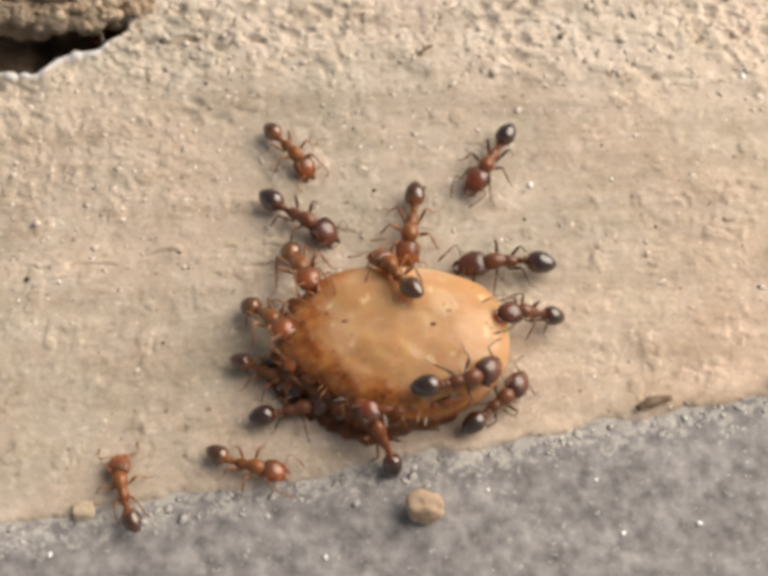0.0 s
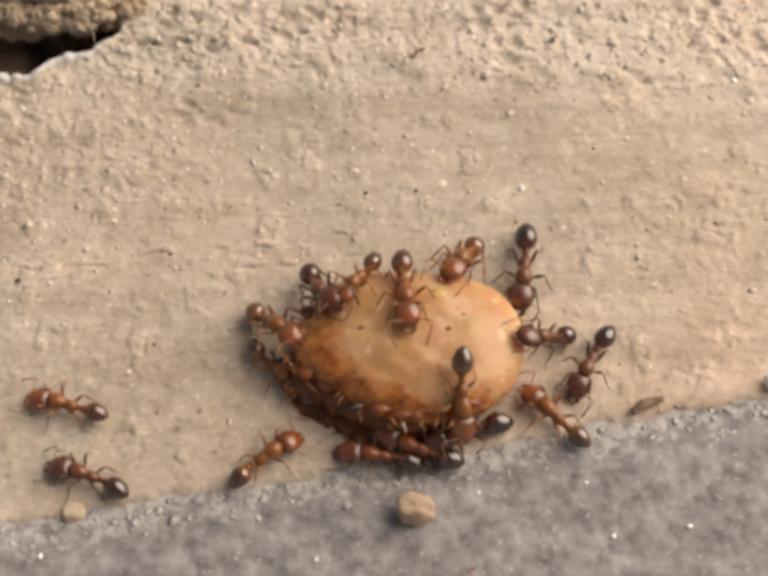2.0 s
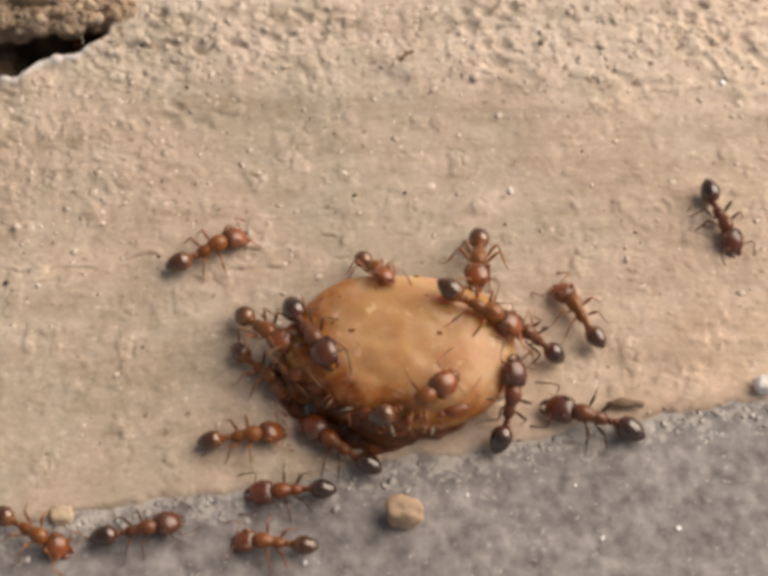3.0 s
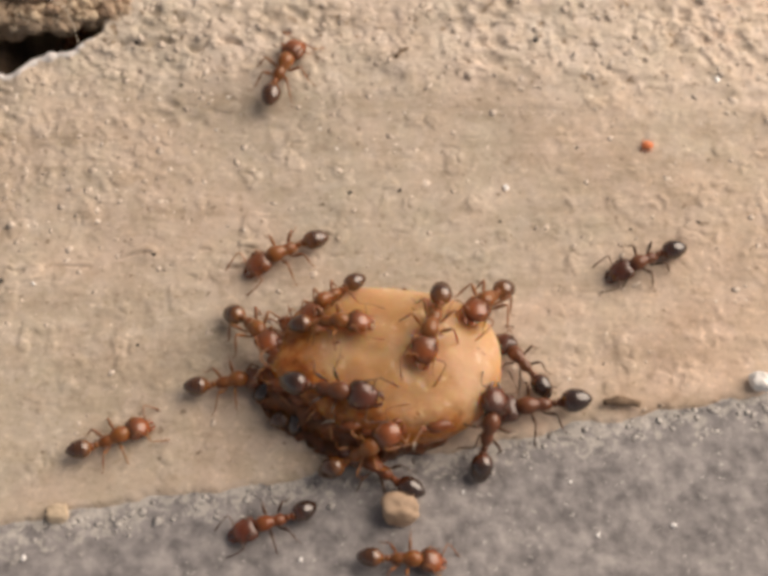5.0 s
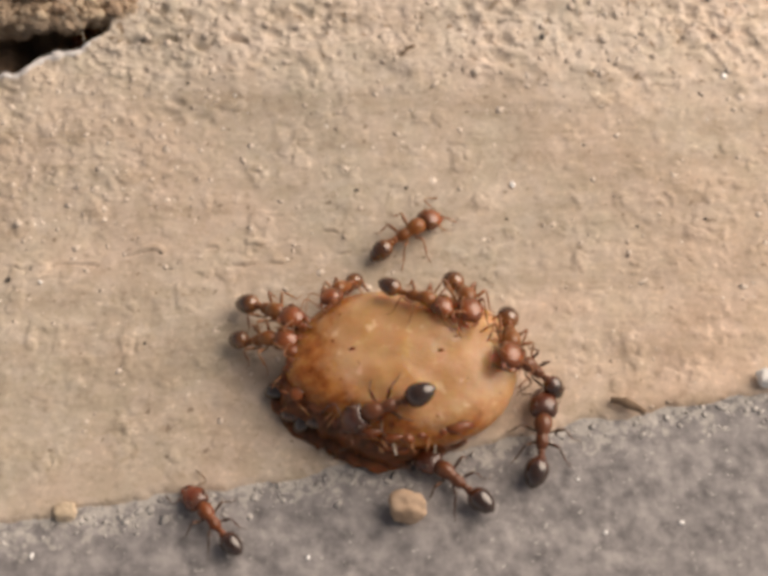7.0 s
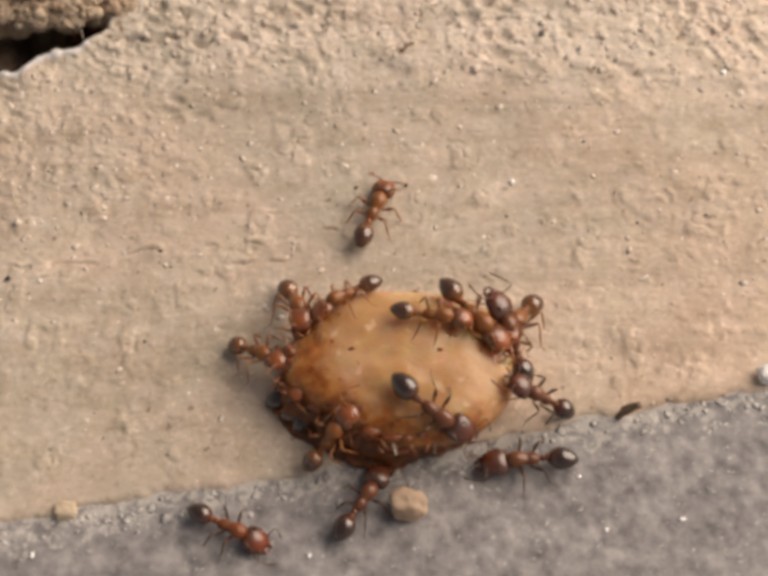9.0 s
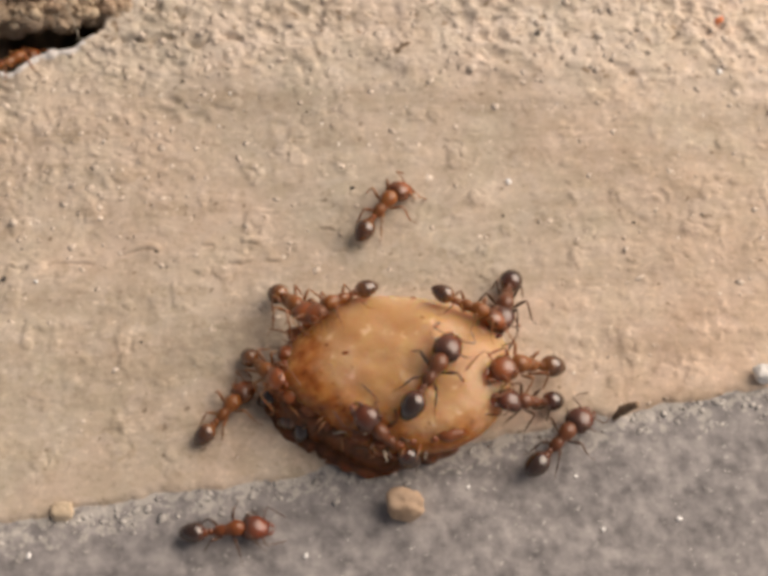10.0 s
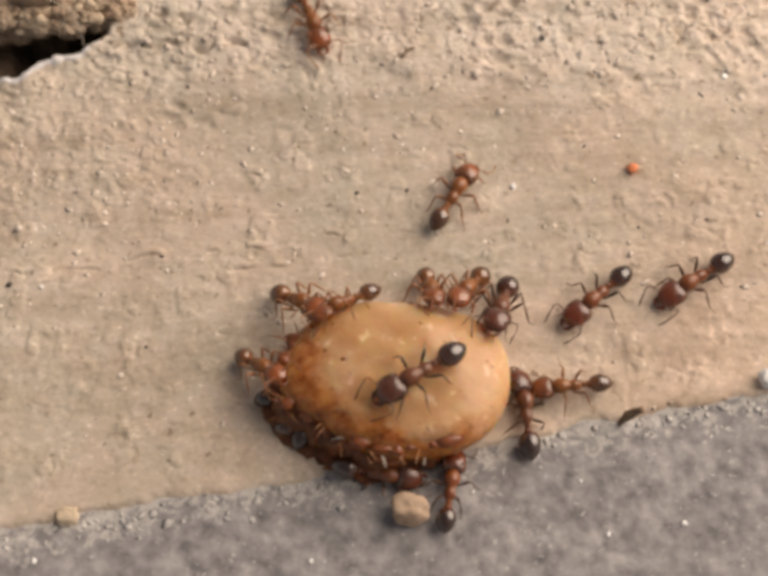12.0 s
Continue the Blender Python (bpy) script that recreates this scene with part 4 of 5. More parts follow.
scatter("plaster_flakes", 260, below_rim, (0.02, 0.14), FLAKE, "pale flakes of plaster crumbled onto the stone", "flakes", 5, 0.07)

# the red mite
mite = tagged(new("mite"), "tiny orange-red velvet mite", "mite")
part("body", blob((0.20, 0.16, 0.12), (0, 0, 0.12), 0.12, 1.5, 1, 3), MITE_RED, mite, at=(0, 0, 0.12))
for ms in (1, -1):
    for mx in (0.11, 0.05, -0.03, -0.09):
        limb = loft(bmesh.new(), [((mx, ms * 0.09, 0.11), 0.014, 0.014), ((mx * 1.4, ms * 0.17, 0.12), 0.012, 0.012), ((mx * 1.8, ms * 0.24, 0.0), 0.007, 0.007)], 5)
        part("leg", limb, MITE_RED, mite, at=(mx, ms * 0.09, 0.11))


# ---------------------------------------------------------------- what moves
def lerp_angle(a, b, u):
    return a + ((b - a + 180) % 360 - 180) * u


def fill(rows, size):
    """Rows between the given ones, so that an ant turns gently and faces the way it runs. A fifth value of 1: it crouches under the drop."""
    full = []
    for (t0, x0, y0, a0, *low0), (t1, x1, y1, a1, *low1) in zip(rows, rows[1:]):
        full.append((t0, x0, y0, a0, bool(low0)))
        run = math.hypot(x1 - x0, y1 - y0)
        course = math.degrees(math.atan2(y1 - y0, x1 - x0)) if run > 3.0 and t1 - t0 > 0.3 else lerp_angle(a0, a1, 0.5)
        for u in (0.25, 0.5, 0.75) if t1 - t0 > 0.3 else (0.5,):
            a = lerp_angle(a0, course, 2 * u) if u <= 0.5 else lerp_angle(course, a1, 2 * u - 1)
            full.append((t0 + (t1 - t0) * u, x0 + (x1 - x0) * u, y0 + (y1 - y0) * u, a, bool(low0) and bool(low1)))
    full.append((*rows[-1][:4], len(rows[-1]) > 4))
    return [(t, pose(x * MM, y * MM, ground_at(x, y) * MM, 0, 0, a)) if low else stand(t, x, y, a, size) for t, x, y, a, low in full]


HERD = {}


def herd(tone, count):
    """That many ants of one look, before any of them moves."""
    first = PROTOTYPES[tone]()
    HERD[tone] = [first] + [copy_thing(first, Matrix()) for _ in range(count - 1)]


def march(tone, size, seed, rows, laid=False):
    """One ant along its rows of seconds, millimetres and heading, with its limbs at work."""
    ant = HERD[tone].pop()
    ant.scale = (size, size, size)
    walk(ant, rows if laid else fill(rows, size))
    rnd = random.Random(seed)
    times = [0.3 * k for k in range(41)]
    pieces = [(p, p.location.copy()) for p in ant.children]
    for number, (piece, root) in enumerate(p for p in pieces if p[0].name.startswith("leg")):
        phase = (number % 3 + number // 3) % 2 * math.pi + rnd.uniform(-0.6, 0.6)
        walk(piece, [(t, pose(*root, rnd.uniform(-5, 5), 0, 17 * math.sin(9.7 * t + phase) + rnd.uniform(-6, 6))) for t in times])
    for piece, root in pieces:
        if piece.name.startswith("gaster"):
            walk(piece, [(t, pose(*root, 0, rnd.uniform(-8, 14), rnd.uniform(-16, 16))) for t in times[::4]] + [(12.0, pose(*root))])
        if piece.name.startswith("head"):
            walk(piece, [(t, pose(*root, 0, rnd.uniform(-4, 16), rnd.uniform(-14, 14))) for t in times[::3]] + [(12.0, pose(*root))])
            for feeler in (p for p in piece.children if p.name.startswith("antenna")):
                base = feeler.location.copy()
                walk(feeler, [(t, pose(*base, 0, rnd.uniform(-14, 14), rnd.uniform(-20, 20))) for t in times])
    return ant


def feed(tone, size, seed, angle, inward, slant):
    """An ant that stays under the drop's belly and shifts a little while it feeds."""
    rnd = random.Random(seed + 100)
    rows = []
    for t in [0.75 * k for k in range(17)]:
        cx, cy = drop_place(t)
        a = radians(angle + rnd.uniform(-3, 3))
        reach = inward + rnd.uniform(-0.03, 0.03)
        heading = math.degrees(math.atan2(-math.sin(a) * DROP_DEEP, -math.cos(a) * DROP_WIDE)) + slant + rnd.uniform(-8, 8)
        x, y = cx + DROP_WIDE * reach * math.cos(a), cy + DROP_DEEP * reach * math.sin(a)
        rows.append((t, pose(x * MM, y * MM, ground_at(x, y) * MM, 0, -8, heading)))
    return march(tone, size, seed, rows, True)


def crawl(ob, rows):
    facing, keyed = 0.0, []
    for k, (t, x, y) in enumerate(rows):
        u, v = rows[min(k + 1, len(rows) - 1)][1:], rows[max(k - 1, 0)][1:]
        want = math.degrees(math.atan2(u[1] - v[1], u[0] - v[0]))
        facing = facing + max(-80, min(80, (want - facing + 180) % 360 - 180))
        keyed.append((t, pose(x * MM, y * MM, ground_at(x, y) * MM, 0, 0, facing)))
    walk(ob, keyed)


def motions():
    herd("d", 10)
    herd("m", 3)
    herd("o", 15)
    walk(drop, [(t, pose(x * MM, y * MM, 0, 0, 0, 2 * math.sin(t))) for t, x, y in DROP_PATH])
    march("o", 0.9, 0,
          [(0, -3.33, 5.13, -49), (0.5, -0.73, 1.98, -55), (0.7, -1.13, -0.64, -95), (0.9, -1.13, -2.11, -125), (1, -1.8, -2.72, -143), (1.5, -2.41, -3.25, 7), (1.6, -2.71, -4.15, -90), (1.8, -3.27, -5.36, -150), (1.9, -3.54, -5.98, 130), (2, -3.48, -5.94, 37), (2.5, -3.98, -5.98, 41), (2.6, -4.38, -5.94, 75), (2.7, -5.2, -4.94, 100), (2.8, -5.19, -4.96, 30), (2.9, -4.54, -4.97, -5), (3, -3.84, -5.18, 8), (3.2, -3.98, -5.17, -5), (4.8, -4.67, -4.88, 25), (5, -4.22, -3.44, 12), (5.5, -4.23, -3, -17), (6, -3.3, -3.19, -10), (6.5, -3.09, -2.43, -9), (8.5, -3.27, -2.52, -33), (9, -3.37, -2.91, -35), (9.5, -3.1, -3.22, -44), (10, -2.95, -3.42, -51), (10.5, -3.14, -3.39, -51), (11, -3.03, -3.07, -30), (11.5, -3.17, -3.23, -40), (12, -3.32, -3.3, -45)])
    march("d", 1, 1,
          [(0, -2.94, 2.43, -32), (0.5, -2.29, 0.84, 0), (0.6, -1.84, 0.77, 0), (0.7, -1.59, 0.55, -20), (0.9, -1.2, 0.11, -60), (1, -0.6, -0.76, -20), (1.5, -1.36, -0.26, -81), (2, -1.68, -0.87, -66), (2.5, -1.1, -2.38, -27), (3, -1.62, -2.43, -58), (5, -0.88, -4.27, -14), (5.5, 0.18, -5.08, -41), (6, 0.63, -4.88, -152), (6.1, 0.7, -5.08, 180), (6.2, 0.52, -5.19, 160), (6.3, 0.18, -5.19, 145), (6.5, 0.4, -4.82, 172), (8.5, 0.63, -5.32, -108), (9, 1.78, -5.1, -31), (9.5, 1.46, -5.17, 9), (9.6, 1.48, -4.71, 48), (9.7, 1.61, -4.43, 72), (9.9, 1.69, -4.39, 75), (10, 1.87, -4.24, 58), (10.2, 1.84, -4.14, 52), (10.3, 1.67, -4.13, 78), (10.4, 1.6, -4.17, 110), (10.5, 1.53, -4.16, 139), (10.7, 1.3, -4.25, 105), (10.8, 0.89, -4.01, 86), (11, 0.71, -3.95, 79), (11.5, 0.6, -4.2, 73), (11.6, 0.76, -4.03, 105), (11.7, 0.72, -4.05, 107), (11.75, 1.01, -4.15, 150), (11.8, 1.31, -4.19, -165), (12, 1.36, -4.1, -148)])
    march("m", 0.96, 2,
          [(0, 3.48, 4.68, -119), (0.1, 3.48, 4.67, -118), (0.2, 5.54, 3.01, -62), (0.3, 7.26, -0.07, -80), (0.4, 6.56, -3.08, -110), (0.5, 6.59, -4.4, -83), (0.6, 8.02, -5.26, -60), (0.65, 6.21, -6.49, -150), (0.7, 5, -7.05, 190), (0.8, 4.32, -6.8, 165), (0.9, 3.63, -6.6, 160), (1, 2.9, -5.99, 153), (1.5, 2.36, -5.75, 136), (2, 1.11, -5.59, 158), (2.25, 1.06, -3.84, 158, 1), (2.8, 0.17, -3.8, 145, 1), (3, -0.95, -5.47, 145), (5, 0.49, -6.29, 142), (5.5, -1.83, -5.88, 145), (5.75, -0.32, -4.36, 145, 1), (9.2, 2.93, -3.47, 20, 1), (9.4, 5.44, -3.6, 20), (9.5, 6.75, -3.49, 34), (9.6, 8.62, -0.8, 62), (9.7, 11, -0.41, 22), (9.8, 14.74, 0.05, 5), (10.05, 17.74, 0.05, 5), (11.05, 18.86, 6.64, 180), (11.3, 15.86, 6.64, 180), (11.4, 13.66, 6.13, -150), (11.5, 13.89, 6.42, -121), (11.6, 11.8, 3.32, -110), (11.7, 11.7, 3.37, -110), (11.8, 9.78, 1.39, -140), (11.9, 9.62, 1.37, -140), (12, 7.25, -0.52, -139)])
    march("o", 1.05, 3,
          [(0, 0.76, 2.08, -99), (0.5, 1.52, 1.87, -101), (1, 1.83, 1.08, -81), (1.5, 1.71, 1.35, -61), (2, 2.57, 0.23, -117), (2.5, 2.48, 0.24, 51), (3, 3.5, 0.48, -98), (5, 3.76, -1.28, -124), (5.5, 3.41, -1.15, -118), (6, 2.86, -0.99, -152), (6.5, 3.8, -2.99, -87), (8.5, 4.71, -2.26, -110), (9, 4.5, -2.07, -118), (9.5, 5.07, -3.02, -141), (10, 4.57, -3.62, -160), (10.25, 2.53, -3.58, -160, 1), (12, 2.53, -3.58, -160, 1)])
    march("o", 1, 4,
          [(0, 0.2, -0.77, 118), (0.2, -0.39, -1.81, 0), (0.3, 1.74, -1.9, -5), (0.4, 2.18, -2.05, 20), (0.5, 2.45, -2.46, 28), (1, 1.49, -3.87, -49), (1.5, 2.31, -3, -56), (2, 2.39, -4.32, -87), (2.5, 1.8, -4.82, 20), (3, 1.4, -4.47, 23), (5, 0.07, -5.79, 20), (5.25, 0.47, -4.28, 20, 1), (6.3, -0.26, -4.1, 130, 1), (6.5, -1.77, -5.24, 130), (6.75, -0.25, -4.11, 130, 1), (10.52, 0.83, -2.09, 100, 1), (10.7, 0.73, -0.16, 100), (10.8, -0.13, 0.81, 140), (10.85, 0.11, 1.16, -160), (10.9, 0.56, 1.32, -150), (10.95, 1.37, 1.8, -95), (11, 1.95, 2.21, -54), (11.1, 2.07, 2.12, -55), (11.2, 2.83, 1.05, -65), (11.3, 2.84, 1.08, -65), (11.4, 2.89, -0.53, -100), (11.5, 2.77, -3.03, 123), (12, 2.94, -0.8, -120)])
    march("d", 1.03, 5,
          [(0, 3.76, 0.69, -176), (0.5, 3.49, 0.88, -112), (1, 4.19, 0.12, -83), (1.5, 4.44, 1.54, -111), (2, 4.69, 0.54, -97), (2.1, 4.69, 0.03, -100), (2.15, 5.95, -1.23, -120), (2.2, 6.62, -2.64, 155), (2.3, 6.65, -3.02, 140), (2.4, 7.02, -3.04, 120), (2.5, 8.05, -3.41, 144), (2.6, 8.06, -3.09, 165), (2.7, 7.6, -2.93, 150), (2.8, 7.57, -2.82, 165), (2.9, 6.39, -4.53, 185), (3, 6.92, -4.5, 165), (5, 5.36, -4.31, -173), (5.5, 5.42, -4.83, 166), (6, 4.52, -5.21, 175), (6.5, 4.51, -5.14, 71), (6.7, 5.31, -5.4, 75), (8.5, 4.72, -5.07, 126), (9, 4, -2.57, 113), (9.1, 4.44, -1.82, 150), (9.2, 4.8, -1.45, -150), (9.3, 5.02, -0.58, -135), (9.35, 5.62, -0.83, -95), (9.4, 6, -0.96, -55), (9.45, 5.64, -0.58, -100), (9.5, 5.05, -0.22, -140), (10, 4.31, -1.32, -103), (10.5, 4.07, -1, -108), (11, 3.85, -1.18, -121), (11.5, 3.99, -1.22, -113), (12, 4.02, -1.36, -107)])
    march("d", 0.87, 6,
          [(0, 4.2, -1.56, -163), (0.5, 5.36, -1.6, -174), (1, 6.01, -0.49, -134), (1.1, 6.57, -0.23, -95), (1.2, 6.42, -0.78, -110), (1.25, 5.84, -1.17, -150), (1.3, 5.06, -1.38, 170), (1.5, 4.75, -1.26, 161), (2, 5.02, -2.32, -155), (2.5, 4.93, -2.55, -146), (3, 4.89, -2.09, 162), (5, 4.95, -2.79, 127), (5.5, 4.65, -2.96, 139), (6, 4.66, -3.08, 149), (6.5, 4.69, -3.12, 165), (8.5, 4.88, -4.31, 161), (9, 4.92, -4.43, 170), (9.5, 5.19, -4.25, 123), (10, 4.71, -4.68, -163), (10.5, 4.47, -5.08, -142), (11, 4.3, -5.51, -143), (11.5, 4.27, -5.29, -153), (11.75, 2.3, -4.32, -153, 1), (12, 2.3, -4.32, -153, 1)])
    march("d", 0.96, 7,
          [(0, 2.07, -3.99, 18), (0.5, 2.36, -4.63, 30), (1, 3.82, -4.33, 84), (1.5, 3.88, -3.69, 43), (2, 2.51, -4.92, -159), (2.5, 4.72, -4.73, 171), (3, 4.15, -4.16, 79), (5, 3.61, -5.11, 75), (5.5, 3.13, -5.22, 101), (6, 2.86, -6.17, 158), (6.5, 2.01, -6.97, 150), (8.5, 3.79, -5.82, 105), (9, 4.67, -6.2, -175), (9.1, 4.77, -6.28, -175), (9.2, 4.5, -6.65, 170), (9.4, 4.26, -6.58, 160), (9.5, 4.51, -6.13, 148), (9.6, 4.76, -6.31, 130), (9.7, 4.83, -6.32, 110), (9.8, 5.09, -6.39, 60), (9.9, 5.77, -5.8, 30), (10, 5.85, -5.6, 47), (10.1, 6.21, -5.46, 45), (10.2, 6.08, -5.67, 45), (10.3, 6.57, -6, 25), (10.4, 6.48, -6.32, 10), (10.5, 6.48, -6.17, 18), (10.6, 6.57, -5.85, 65), (10.7, 6.83, -5.46, 60), (10.8, 6.46, -4.94, 122), (10.9, 6.48, -4.25, 96), (11, 6.66, -3.46, 84), (11.2, 6.64, -3.25, 88), (11.4, 6.66, -3.12, 83), (11.5, 6.65, -3.08, 81), (11.6, 4.72, -4.54, 100), (11.8, 4.53, -4.58, 96), (12, 4.46, -4.45, 95)])
    march("d", 0.9, 8,
          [(0, 3.23, -4.07, 43), (0.5, 4.11, -3.81, 104), (1, 6.61, -3.37, 56), (1.1, 7.35, -2.97, -140), (1.2, 8.15, -1.09, -95), (1.25, 7.32, 0.2, -140), (1.3, 6.29, 0.75, 180), (1.4, 6.57, 0.7, -155), (1.5, 6.51, 0.77, -150), (1.6, 6.53, 0.7, -130), (1.7, 6.81, 0.38, -95), (1.8, 6.5, -0.38, -95), (1.9, 6.62, -1.37, -95), (2, 6.61, -2.78, -119), (2.1, 7.2, -2.73, -130), (2.15, 7.34, -2.33, 160), (2.2, 7.15, -1.98, 120), (2.3, 7.9, -0.78, 85), (2.4, 8.8, 0.58, 62), (2.5, 9.88, 1.43, 37), (2.6, 10.72, 2.22, 45), (2.7, 10.52, 3.4, 105), (2.8, 10, 3.18, 178), (2.9, 10.78, 2.76, -100), (3, 11.72, 2.61, -71), (3.2, 14.49, 2.06, -30), (3.5, 16.12, 1.39, -60), (3.75, 19.12, 1.39, -60), (4.05, 18.97, 0.05, -170), (4.3, 15.97, 0.05, -170), (4.6, 13.48, 0.04, -170), (4.8, 10.74, 0.35, -165), (4.9, 10.1, 1.11, -172), (5, 9.22, 0.86, -154), (5.1, 7.53, 0.05, -130), (5.2, 6.08, 0.14, -158), (5.3, 6.18, 0.15, -130), (5.4, 6.41, 0.43, -125), (5.5, 7.7, 0.6, -73), (5.6, 7.88, -2.97, -92), (5.7, 7.23, -4.17, -150), (5.8, 7.7, -4.66, -170), (5.9, 7.23, -4.98, -175), (6, 6.41, -5.65, -177), (6.1, 6.33, -5.85, -175), (6.2, 6.02, -6.18, -172), (6.3, 6.16, -6.9, -165), (6.4, 5.72, -8.41, -160), (6.5, 5.36, -9.58, -158), (6.6, 5.11, -10.36, -110), (6.8, 4.53, -11.74, -150), (7.05, 4.53, -14.74, -150), (7.75, 0.39, -14.63, 120), (8, 0.39, -11.63, 120), (8.3, -0.24, -10.12, 60), (8.5, 0.54, -7.92, 15), (8.6, 1.7, -7.87, 10), (8.65, 1.09, -7.66, 50), (8.7, 0.27, -7.56, 85), (8.8, -0.76, -7.63, 142), (8.9, -1.13, -7.71, 118), (9, -0.28, -7.43, 55), (9.1, 0.66, -7.22, 30), (9.2, 1.38, -7.32, 15), (9.3, 1.34, -7.37, 50), (9.4, 1.3, -7.2, 90), (9.5, 1.26, -6.47, 122), (10, 0.40, -5.72, 150), (10.5, 0.35, -5.60, 128), (11, 0.36, -6.33, -9), (11.5, 0.13, -6.33, -8), (12, 0.18, -6.21, -9)])
    march("m", 0.87, 9,
          [(0, -0.36, -5.38, 121), (0.5, 1.1, -5.82, 1), (1, 0.61, -6.56, 3), (1.5, 1.22, -5.83, 36), (2, -0.04, -5.83, 173), (2.5, -0.44, -6.02, -170), (2.6, -0.52, -6.05, -172), (2.7, -0.87, -6.29, -160), (2.8, -1.54, -6.25, -170), (2.9, -2.13, -6.76, -175), (3, -2.37, -6.84, -175), (3.2, -1.9, -7.05, -160), (4.8, -2.3, -7.43, 130), (4.9, -2.49, -7.7, 165), (5, -2.71, -7.95, -164), (5.1, -2.94, -8, -165), (5.2, -2.96, -7.77, 175), (5.3, -2.36, -7.7, 100), (5.4, -2.11, -7.79, 20), (5.5, -1.97, -7.71, -19), (5.6, -2.45, -7.48, 5), (5.8, -2.19, -7.38, 15), (6, -1.56, -7.27, 11), (6.1, -1.68, -7.39, 20), (6.2, -2.07, -7.27, 65), (6.3, -2.35, -7.38, 110), (6.5, -2.66, -7.63, 157), (6.7, -4.63, -8.06, 165), (7.3, -4.93, -7.81, 90), (7.9, -3.41, -7.35, 10), (8.3, -1.97, -7.06, -5), (8.5, -2.2, -6.85, -5), (8.6, -2.85, -7.23, 10), (8.7, -3.26, -7.47, 20), (8.8, -3.93, -7.66, 15), (8.9, -5.01, -7.67, 18), (9, -4.26, -8.23, -26), (9.1, -3.16, -8.14, 15), (9.2, -3.62, -7.81, 70), (9.3, -3.72, -7.8, 75), (9.4, -4.58, -7.78, 130), (9.5, -5.8, -7.22, 152), (9.6, -5.61, -7.07, 120), (9.7, -5.6, -7.07, 95), (9.8, -6.11, -7.66, 145), (9.85, -6.89, -8.13, 90), (9.9, -7.27, -8.45, 30), (10, -4.25, -8.31, 7), (10.1, -3.29, -8.02, 28), (10.2, -2.84, -8.27, 10), (10.3, -2.24, -8.53, 0), (10.4, -2.15, -8.52, 0), (10.5, -1.37, -8.09, 34), (10.6, -0.99, -7.83, 40), (10.7, 0.24, -7.94, 25), (10.8, 0.31, -7.89, 30), (10.9, 0.84, -7.73, 35), (11, 1.38, -7.74, 30), (11.1, 1.42, -7.75, 15), (11.2, 1.68, -7.57, 50), (11.3, 2.06, -7.38, 65), (11.4, 2.22, -7.14, 66), (11.5, 2.35, -7.07, 67), (12, 2.3, -6.94, 80)])
    march("o", 1, 10,
          [(0, -3.62, -1.81, -52), (0.5, -3.6, -1.42, -51), (1, -3.47, -1.57, -43), (1.5, -3.29, -1.99, -42), (2, -3.21, -1.9, -43), (2.5, -3.2, -2.09, -54), (3, -3.17, -1.98, -45), (5, -3.34, -2.01, -52), (5.5, -3.16, -1.91, -48), (6, -3.15, -1.73, -51), (6.5, -3.02, -1.56, -37), (8.5, -2.77, -1.42, -43), (9, -2.26, -1.48, -71), (9.5, -2.16, -1.47, -57), (10, -2.23, -1.48, -60), (10.5, -2.13, -1.41, -53), (11, -2.16, -1.4, -57), (11.5, -2.12, -1.38, -56), (12, -2.14, -1.19, -45)])
    march("o", 0.87, 11,
          [(0, -3.73, -3.23, -25), (0.5, -1.97, -4.65, 155), (0.75, -0.64, -3.36, 155, 1), (1.52, 0.2, -3.98, -90, 1), (1.6, -0.57, -6.24, -90), (1.7, -1.06, -7.61, -60), (1.8, -0.47, -9.03, -45), (1.9, 0.64, -10.47, -30), (2.1, 3.14, -10.5, 90), (2.2, 2.84, -9.14, 140), (2.3, 1.24, -8.95, 180), (2.4, -0.73, -8.24, 150), (2.5, -1.31, -7.78, 145), (2.6, -1.79, -7.74, 135), (2.7, -2.39, -7.81, 145), (2.8, -2.13, -7.55, 120), (2.9, -1.96, -7.62, 150), (3, -2.85, -8.51, 174), (3.2, -2.77, -8.65, 120), (4, -1.21, -8.05, 40), (4.8, 0.47, -7.77, 85), (4.9, 0.47, -7.88, 75), (5, 1.13, -9.11, -2), (5.1, 3.76, -9.66, 0), (5.2, 6.4, -7.66, 60), (5.3, 5.66, -6.23, 118), (5.4, 5.5, -6.04, 130), (5.5, 5.43, -6, 134), (5.6, 5.42, -6.11, 140), (5.7, 5.46, -6.8, 178), (5.8, 3.96, -7.58, 175), (5.9, 2.46, -7.38, 150), (6, 2.51, -7.43, 122), (6.1, 1.49, -7.68, 150), (6.2, -1.44, -8.87, 172), (6.3, -6.64, -9.03, 175), (6.4, -12.75, -8.77, 175), (6.65, -12.75, -11.77, 175), (12, -12.75, -11.77, 175)])
